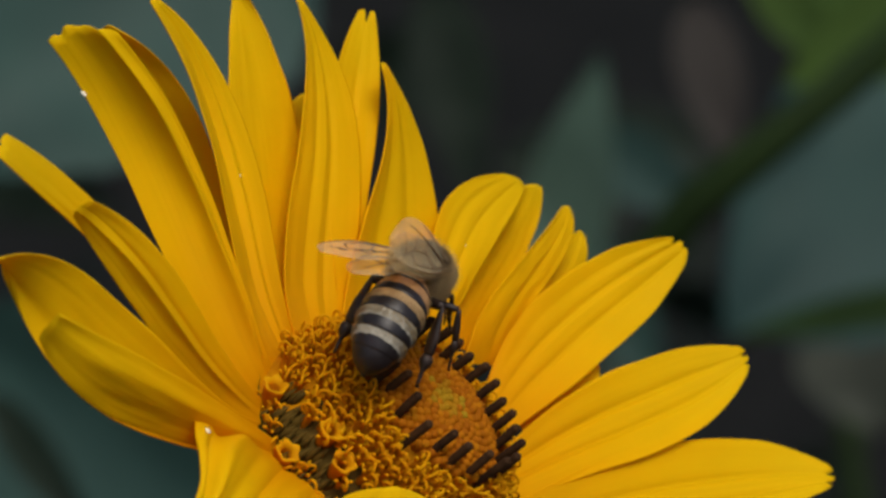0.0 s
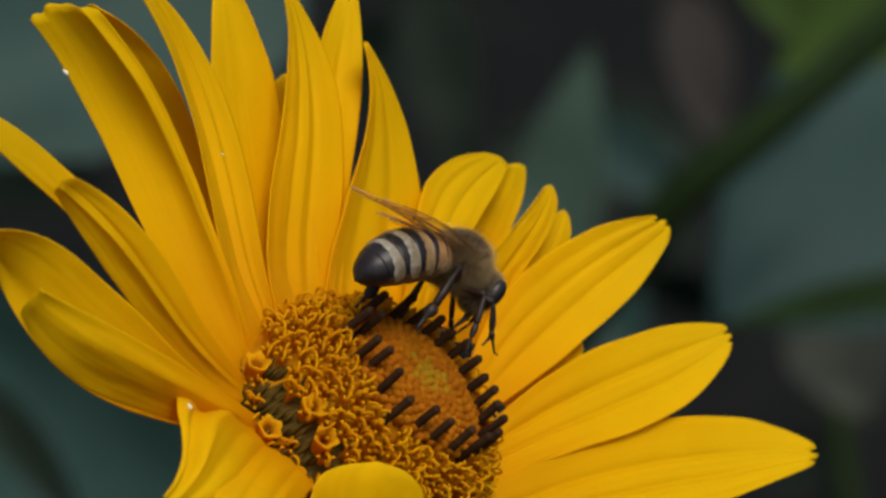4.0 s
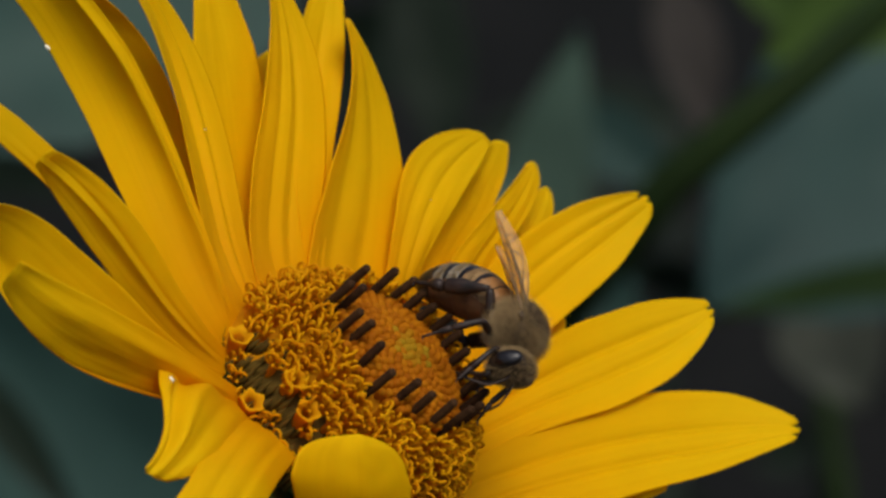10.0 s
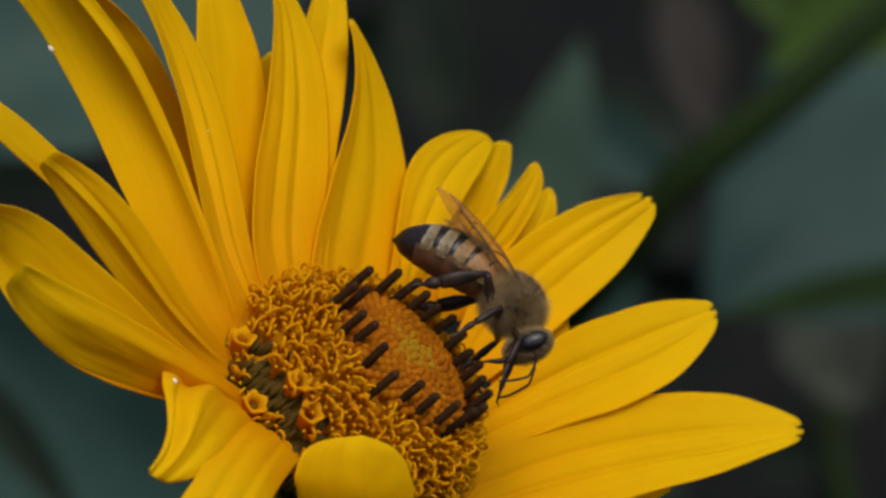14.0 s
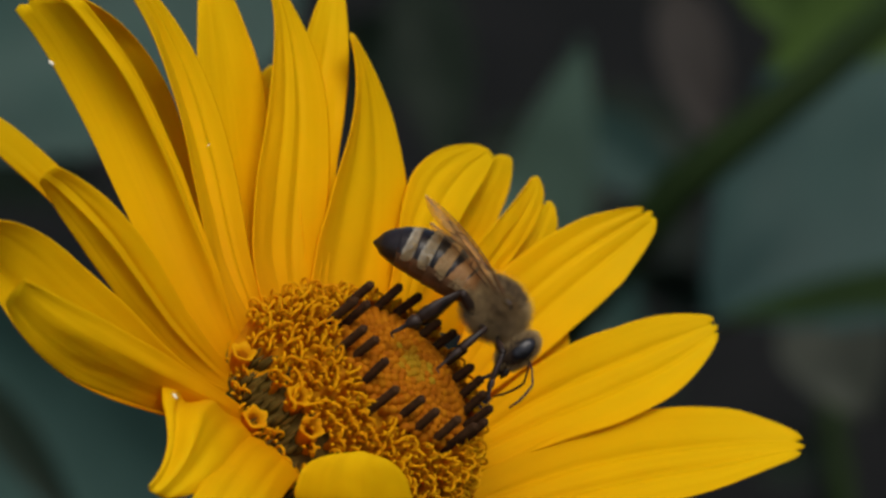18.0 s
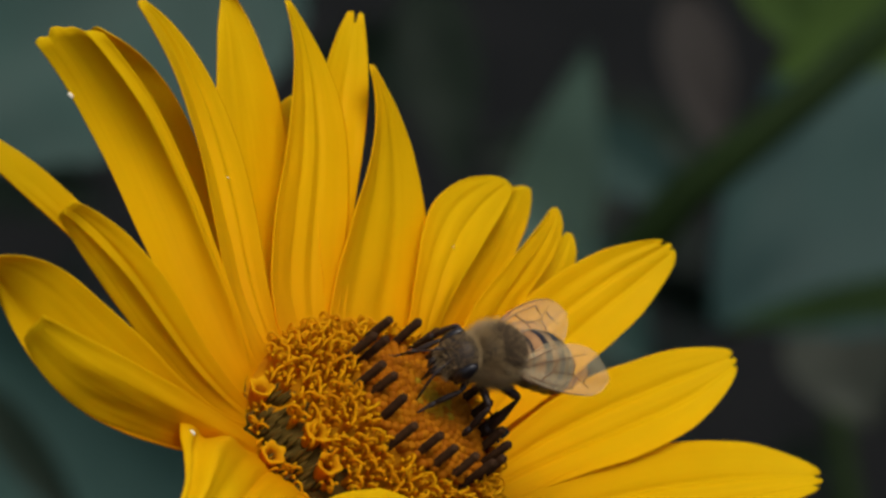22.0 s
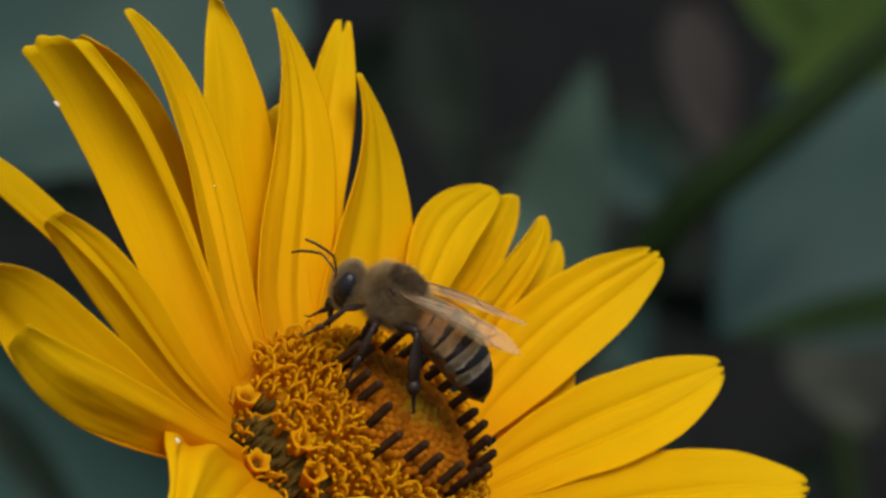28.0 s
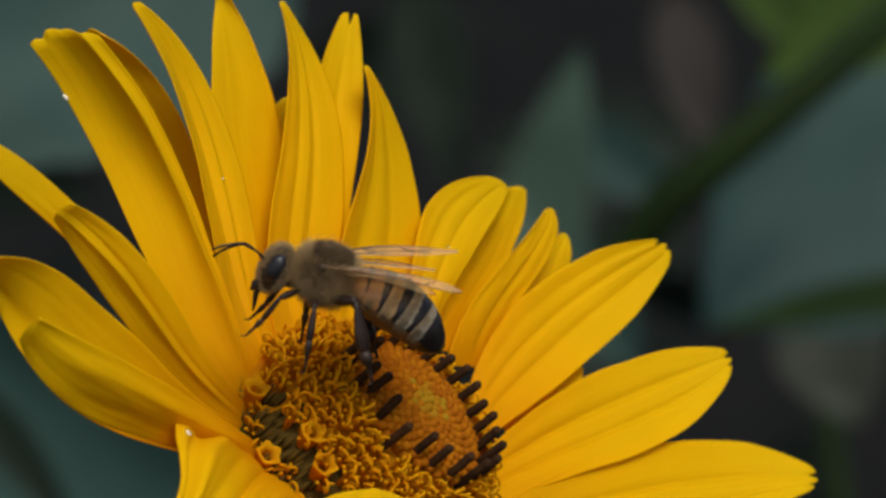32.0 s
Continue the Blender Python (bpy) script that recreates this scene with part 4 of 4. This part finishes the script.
def head():
    """The head on its neck, with eyes, antennae and mouthparts."""
    v, f = ball((1.30, 0, -0.55), (0.95, 1.62, 1.60), 14, 20)
    h = mesh_object("head", v, f, SKIN, bee, "dark downy head")
    h.matrix_basis = shift_mm(*NECK)
    HEAD_PART.append(h)
    for sgn in (1, -1):
        v, f = ball((1.42, sgn * 1.28, -0.32), (0.60, 0.44, 0.98), 14, 18)
        mesh_object("eye", v, f, EYE_MAT, h, "glossy black compound eye")
        pts = [(0, 0, 0), (0.5, sgn * 0.2, 0.3), (1.35, sgn * 0.5, 0.55), (1.55, sgn * 0.6, 0.52), (2.1, sgn * 0.85, 0.25), (2.7, sgn * 1.15, -0.15), (3.2, sgn * 1.35, -0.65)]
        v, f = tube(pts, [0.07, 0.07, 0.075, 0.085, 0.09, 0.09, 0.065], 8)
        a = mesh_object("antenna", v, f, CHITIN_LEG, h, "bent dark antenna")
        a.matrix_basis = shift_mm(2.25, sgn * 0.38, -0.35)
        ANTENNAE.append((sgn, a))
        v, f = tube([(1.8, sgn * 0.45, -1.7), (2.0, sgn * 0.42, -2.15), (2.05, sgn * 0.12, -2.5)], [0.26, 0.22, 0.08], 7)
        mesh_object("mandible", v, f, CHITIN_LEG, h)
    v, f = tube([(1.7, 0, -1.8), (1.65, 0, -2.6), (1.4, 0, -3.3), (1.3, 0, -3.7)], [0.30, 0.20, 0.12, 0.06], 7)
    mesh_object("tongue", v, f, CHITIN_LEG, h, "reddish brown tongue")
    fur("face_hair", (1.30, 0, -0.55), (0.95, 1.62, 1.60), 3600, 0.36, HAIR, lambda d, g: abs(d.y) < 0.66 or d.x < -0.2, 4, h, "pale short hair on the face", (0.1, 0, 0.2), 0.011)


def thorax():
    v, f = ball((0, 0, 0), (1.85, 1.72, 1.66), 16, 24)
    th = mesh_object("thorax", v, f, SKIN, bee, "rounded furry thorax")
    for sgn in (1, -1):
        v, f = ball((0.35, sgn * 1.62, 0.72), (0.40, 0.26, 0.28), 8, 12)
        mesh_object("wing_base", v, f, CHITIN_LEG, th, "dark plate over the wing hinge")
    fur("fur", (0, 0, 0), (1.85, 1.72, 1.66), 17000, 0.95, HAIR, lambda d, g: not (d.z > 0.58 and abs(d.x) < 0.62 and g.random() < 0.85), 6, th, "tawny fur", (-0.30, 0, 0.10), 0.0065)
    fur("dark_fur", (0, 0, 0), (1.85, 1.72, 1.66), 5200, 0.62, HAIR_DARK, lambda d, g: d.z > 0.56 + g.uniform(-0.1, 0.1) and abs(d.x) < 0.64, 7, th, "dark brown patch of fur", (-0.35, 0, 0.15), 0.014)


def wing_mesh(name, length, width, sgn, veins):
    """A membrane in its own space: x along the wing, y to the trailing edge."""
    N, M = 26, 10
    tip = lambda s, a: 1 - math.sqrt(max(0.0, 1 - max(0.0, (s - a) / (1 - a)) ** 2))
    lead = lambda s: 0.22 * width * math.sin(math.pi * s) ** 0.8
    trail = lambda s: -width * (0.10 + 0.90 * math.sin(math.pi * min(1, s ** 1.25 * 0.80 + 0.02)) ** 0.8) * (1 - tip(s, 0.76)) - width * 0.40 * tip(s, 0.76)
    lead2 = lambda s: lead(s) - width * 0.38 * tip(s, 0.78)
    pt = lambda s, q: Vector((length * s, (lead2(s) * (1 - q) + min(lead2(s) - 0.02, trail(s)) * q) * -sgn, 0.16 * math.sin(q * 9 + s * 3) * 0.5 + 0.25 * math.sin(math.pi * s) * (1 - q) - 0.25 * s * s))
    verts, faces = [], []
    for i in range(N + 1):
        for j in range(M + 1):
            verts.append(pt(i / N, j / M))
    K = len(verts)
    verts += [v - Vector((0, 0, 0.012)) for v in verts]
    for i in range(N):
        for j in range(M):
            x = i * (M + 1) + j
            faces.append((x, x + 1, x + M + 2, x + M + 1))
            faces.append((K + x, K + x + M + 1, K + x + M + 2, K + x + 1))
    w = mesh_object(name, verts, faces, WING, bee, "clear amber wing with brown veins")
    pieces = []
    for line in veins:
        pts = []
        for (s0, q0), (s1, q1) in zip(line, line[1:]):
            for k in range(6):
                u = k / 6
                pts.append(pt(s0 + (s1 - s0) * u, q0 + (q1 - q0) * u))
        pts.append(pt(*line[-1]))
        pieces.append(tube(pts, [0.055 * (1 - 0.6 * k / len(pts)) for k in range(len(pts))], 5))
    v, f = merge(*pieces)
    mesh_object("vein", v, f, VEIN, w, "branching brown veins")
    return w


FORE_VEINS = [[(0.01, 0.1), (0.3, 0.02), (0.66, 0.02), (0.9, 0.03)], [(0.01, 0.3), (0.3, 0.14), (0.62, 0.12)], [(0.3, 0.14), (0.42, 0.42), (0.62, 0.40), (0.80, 0.18)],
              [(0.02, 0.5), (0.3, 0.62), (0.55, 0.72), (0.72, 0.85)], [(0.42, 0.42), (0.44, 0.68)], [(0.62, 0.40), (0.60, 0.72)], [(0.62, 0.12), (0.66, 0.36)], [(0.74, 0.28), (0.78, 0.62)], [(0.02, 0.7), (0.3, 0.9), (0.5, 0.97)]]
HIND_VEINS = [[(0.01, 0.1), (0.4, 0.05), (0.8, 0.06)], [(0.02, 0.4), (0.4, 0.45), (0.8, 0.5)], [(0.02, 0.6), (0.35, 0.75), (0.6, 0.9)], [(0.4, 0.45), (0.45, 0.1)]]


LEGS = []


def legs():
    """Six legs, each of thigh, shin and foot, that turn on the hip."""
    plan = [  # hip, knee, ankle, toe; thickness
        ("foreleg", (1.5, 0.9, -1.5), (2.3, 1.9, -1.9), (2.9, 1.9, -3.6), (3.6, 2.1, -4.9), 0.21, 1.0),
        ("midleg", (0.1, 1.1, -1.6), (0.3, 3.0, -1.6), (0.0, 3.4, -3.6), (-0.3, 3.6, -5.6), 0.24, 1.1),
        ("hindleg", (-0.9, 1.0, -1.2), (-2.4, 2.5, -0.8), (-3.2, 2.8, -3.9), (-3.9, 2.9, -5.9), 0.32, 1.7),
    ]
    for name, hip, knee, ankle, toe, r, broad in plan:
        for sgn in (1, -1):
            H, K, A, T = (Vector((p[0], p[1] * sgn, p[2])) for p in (hip, knee, ankle, toe))
            at = H.copy()
            K, A, T, O = K - at, A - at, T - at, Vector((0, 0, 0))
            v, f = tube([-0.15 * at, O, K * 0.4, K * 0.85, K], [r * 0.8, r * 0.9, r * 1.2, r * 0.95, r * 0.7], 10)
            leg = mesh_object(name, v, f, CHITIN_LEG, bee, "dark jointed leg")
            leg.matrix_basis = shift_mm(*at)
            v, f = tube([K, K.lerp(A, 0.15), K.lerp(A, 0.6), K.lerp(A, 0.94), A], [r * 0.6, r * 0.85, r * 1.05 * broad, r * 0.95 * broad, r * 0.6 * broad], 10, True, 0.55 if broad > 1.5 else 0.9)
            mesh_object("shin", v, f, CHITIN_LEG, leg)
            pts = [A.lerp(T, k / 6) for k in range(7)]
            v, f = tube(pts, [r * 0.7 * broad ** 0.8, r * 0.95 * broad ** 0.8, r * 0.8 * broad ** 0.8, r * 0.48, r * 0.42, r * 0.38, r * 0.30], 8)
            c, g = tube([T, T + Vector((0.35, 0.12 * sgn, -0.1))], [r * 0.3, 0.02], 5)
            v, f = merge((v, f), (c, g))
            mesh_object("foot", v, f, CHITIN_LEG, leg)
            LEGS.append((name, sgn, at, leg))


abdomen()
head()
thorax()
legs()
WINGS = []
for sgn in (1, -1):
    WINGS.append(("fore", sgn, wing_mesh("forewing", 8.9, 2.75, sgn, FORE_VEINS)))
    WINGS.append(("hind", sgn, wing_mesh("hindwing", 6.4, 2.3, sgn, HIND_VEINS)))

BEE = [  # seconds; place (mm) and turn (degrees) over the resting flower, in the view space
    (0, -3.83, 1.88, 6.13, -24.7, 61.1, 46.3),
    (1, -2.22, 1.37, 4.65, -70.1, 55.6, 1.3),
    (2, -2.25, 1.24, 4.67, -72.8, 60.8, -10.0),
    (3, -1.37, 0.89, 4.20, -105.7, 50.4, -35.2),
    (4, -0.19, 1.09, 1.86, -93.5, 44.0, -20.3),
    (7, 2.55, -2.10, 2.65, -100.6, -8.3, -33.1),
    (8, 3.03, -3.21, 3.15, -91.8, -8.3, -47.0),
    (9, 4.11, -4.30, 2.72, -109.3, -31.1, -40.5),
    (10, 4.79, -5.16, 2.42, -89.6, -42.3, -63.7),
    (11, 4.24, -6.27, 4.64, -66.5, -54.7, -82.3),
    (12, 5.00, -4.88, 1.75, -94.0, -17.7, -43.4),
    (13, 4.56, -3.22, 1.58, -86.5, -14.3, -46.4),
    (14, 4.35, -3.35, 1.21, -105.7, -12.5, -43.9),
    (17, 2.91, -1.79, 1.57, -85.9, 17.0, -32.8),
    (18, 3.17, -2.60, 2.32, -92.8, -0.6, -42.0),
    (19, 3.58, -4.64, 3.62, -75.8, -51.3, -69.2),
    (20, 4.15, -5.89, 4.09, -72.4, -51.1, -72.8),
    (21, 4.23, -5.77, 4.05, -65.3, -59.8, -79.7),
    (22, 1.80, -3.23, 4.30, 38.1, -54.1, 169.6),
    (23, 0.34, -3.51, 7.01, 45.3, -44.7, 178.5),
    (24, 0.57, -4.60, 8.12, 25.2, -51.8, -154.2),
    (25, -0.03, -4.33, 8.82, 14.2, -53.7, -126.1),
    (25.5, 0.49, -3.34, 6.88, 44.2, -55.1, 176.2),
    (27.5, -3.79, 1.13, 8.20, 73.6, -12.8, 145.5),
    (28, -3.70, 1.07, 6.62, 75.0, -5.9, 147.6),
    (29, -2.17, 0.96, 5.28, 75.2, -3.3, 138.6),
    (30, -3.33, 1.49, 6.05, 72.7, -5.3, 142.2),
    (31, -4.41, 2.36, 6.42, 76.0, 12.8, 141.9),
    (32, -8.65, 2.03, 12.95, 77.3, -5.0, 162.9),
]
BEND = [  # seconds; how far the abdomen and the head bow down (degrees)
    (0, 31, 25),
    (1, 34, 23),
    (2, 32, 20),
    (3, 35, 36),
    (4, 22, 24),
    (7, 16, 32),
    (8, 22, 35),
    (9, 29, 34),
    (10, 33, 28),
    (11, 27, 19),
    (12, 9, 8),
    (13, 16, 15),
    (14, 14, 24),
    (17, 8, 21),
    (18, 11, 11),
    (19, 18, -3),
    (20, 20, 2),
    (21, 13, -5),
    (22, 3, 0),
    (23, 22, 66),
    (24, 19, 3),
    (25, 16, 23),
    (25.5, 10, 24),
    (27.5, 9, 24),
    (28, 16, 10),
    (29, 13, 7),
    (30, 8, 7),
    (31, 11, -5),
    (32, 16, -10),
]
WING_LEFT = [  # seconds, spread, lift, pitch
    (0, 29, 13, 14),
    (1, 25, 15, -4),
    (2, 21, 14, -10),
    (3, 22, 10, -6),
    (4, 16, 11, 4),
    (7, -8, 14, -4),
    (8, -5, 14, 4),
    (9, -35, 8, -10),
    (10, -41, 11, 6),
    (11, -47, 17, 10),
    (12, -14, 11, 2),
    (13, -11, 5, -2),
    (14, -14, 11, -10),
    (17, -32, 11, 2),
    (18, 22, 14, -4),
    (19, 28, 15, -14),
    (20, 23, 13, -26),
    (21, 28, 12, 0),
    (22, 11, 9, 36),
    (23, 11, 10, 42),
    (24, 10, 6, 26),
    (25, 9, 4, 16),
    (25.5, 11, 1, 46),
    (27.5, 15, 10, 8),
    (28, 18, 10, 12),
    (29, 17, 9, 10),
    (30, 17, 9, 6),
    (31, 21, 5, 12),
    (32, 21, 12, 4),
]
WING_RIGHT = [  # seconds, spread, lift, pitch
    (0, -14, 23, 68),
    (1, -20, 14, 28),
    (2, -17, 11, 12),
    (3, 4, 9, 14),
    (4, -2, 10, 0),
    (7, 19, 8, -2),
    (8, 24, 13, -10),
    (9, 9, 12, -6),
    (10, 9, 11, 22),
    (11, 13, 14, 4),
    (12, 21, 9, -10),
    (13, 16, 8, 12),
    (14, 17, 5, 0),
    (17, 18, 12, -14),
    (18, 21, 12, -8),
    (19, 16, 11, 10),
    (20, 11, 10, 12),
    (21, 11, 8, 20),
    (22, 17, 6, -2),
    (23, 23, 12, -8),
    (24, 21, 21, 0),
    (25, 11, 21, 0),
    (25.5, 23, 2, 0),
    (27.5, 14, 11, 18),
    (28, 17, 10, 16),
    (29, 24, 7, 16),
    (30, 16, 10, 18),
    (31, 25, 10, 12),
    (32, 26, 14, 16),
]


def wing_pose(kind, sgn, spread, lift, pitch):
    """A wing on its hinge: spread from the body's axis, lift over the back, pitch about its length (degrees)."""
    hinge = (0.3, sgn * 1.6, 0.75) if kind == "fore" else (-0.5, sgn * 1.5, 0.55)
    d = Vector((-math.cos(radians(lift)) * math.cos(radians(spread)), sgn * math.cos(radians(lift)) * math.sin(radians(spread)), math.sin(radians(lift))))
    up = Vector((0, 0, 1)) - d * d.z
    up.normalize()
    side = up.cross(d)
    m = Matrix((
        (d.x, side.x, up.x, hinge[0] * MM), (d.y, side.y, up.y, hinge[1] * MM), (d.z, side.z, up.z, hinge[2] * MM), (0, 0, 0, 1)))
    # the trailing edge lies inwards, over the back
    return m @ pose(0, 0, 0, pitch * sgn, 0, 0)


def leg_rows(name, sgn, at):
    """The gait: three legs step while three stand; the hind legs stretch back, and hang at the end."""
    phase = {"foreleg": 0.0, "midleg": math.pi, "hindleg": 0.0}[name] + (math.pi if sgn < 0 else 0.0)
    rows = []
    for k in range(81):
        t = 0.4 * k
        step = math.sin(2 * math.pi * t / 1.7 + phase) * (0.6 + 0.4 * math.sin(t * 1.3))
        turn, dip = 11 * step, 0.0
        if name == "hindleg":
            dip = 5 * step + 14 * smoothstep(t, 25.0, 27.5) + 18 * (smoothstep(t, 8.5, 10.0) - smoothstep(t, 14.0, 17.0)) + 12 * (1 - smoothstep(t, 4.0, 6.5))
            turn *= 0.5
        rows.append((t, shift_mm(*at, 0, dip, turn * sgn)))
    return rows


def antenna_rows(sgn):
    """They feel downwards over the disc, and reach forwards at the end."""
    rows = []
    for k in range(81):
        t = 0.4 * k
        dip = 62 - (94 + 12 * sgn) * smoothstep(t, 25.6, 27.4) + 48 * smoothstep(t, 29.6, 31.0)
        dip += 9 * math.sin(2.1 * t + sgn) + 5 * math.sin(5.3 * t + 2 * sgn)
        rows.append((t, shift_mm(2.25, sgn * 0.38, -0.35, 0, dip, 8 * math.sin(1.7 * t + sgn) * sgn)))
    return rows


def sway(row):
    """The flower's shift and turn about the middle of its rim, in the view space."""
    x, y, z, rx, ry, rz = row
    turn = Matrix.Rotation(radians(rz), 4, "Z") @ Matrix.Rotation(radians(rx), 4, "X") @ Matrix.Rotation(radians(ry), 4, "Y")
    return Matrix.Translation((Vector((x, y, z)) + HEAD) * MM) @ turn @ Matrix.Translation(-HEAD * MM)


def between(rows, t):
    """The pose at t between two rows of seconds, place and turn."""
    k = max(1, next((n for n, row in enumerate(rows) if row[0] >= t), len(rows) - 1))
    (t0, *a), (t1, *b) = rows[k - 1], rows[k]
    u = smoothstep((t - t0) / (t1 - t0)) * 0.5 + 0.5 * (t - t0) / (t1 - t0)
    p, q = shift_mm(*a), shift_mm(*b)
    return Matrix.LocRotScale(p.translation.lerp(q.translation, u), p.to_quaternion().slerp(q.to_quaternion(), u), None)


def motions():
    walk(flower, [(t, VIEW @ sway(row) @ FLOWER_REST) for t, *row in SWAY])
    walk(bee, [(t, VIEW @ sway(row) @ between(BEE, t)) for t, *row in SWAY])
    walk(ABDOMEN[0], [(t, shift_mm(*WAIST, 0, -bow, 0)) for t, bow, nod in BEND])
    walk(HEAD_PART[0], [(t, shift_mm(*NECK, 0, nod, 0)) for t, bow, nod in BEND])
    for name, sgn, at, leg in LEGS:
        walk(leg, leg_rows(name, sgn, at))
    for sgn, antenna in ANTENNAE:
        walk(antenna, antenna_rows(sgn))
    for kind, sgn, wing in WINGS:
        extra = (0, 0, 0) if kind == "fore" else (-9, -3, 0)
        walk(wing, [(t, wing_pose(kind, sgn, s + extra[0], h + extra[1], p)) for t, s, h, p in (WING_LEFT if sgn > 0 else WING_RIGHT)])


motions()
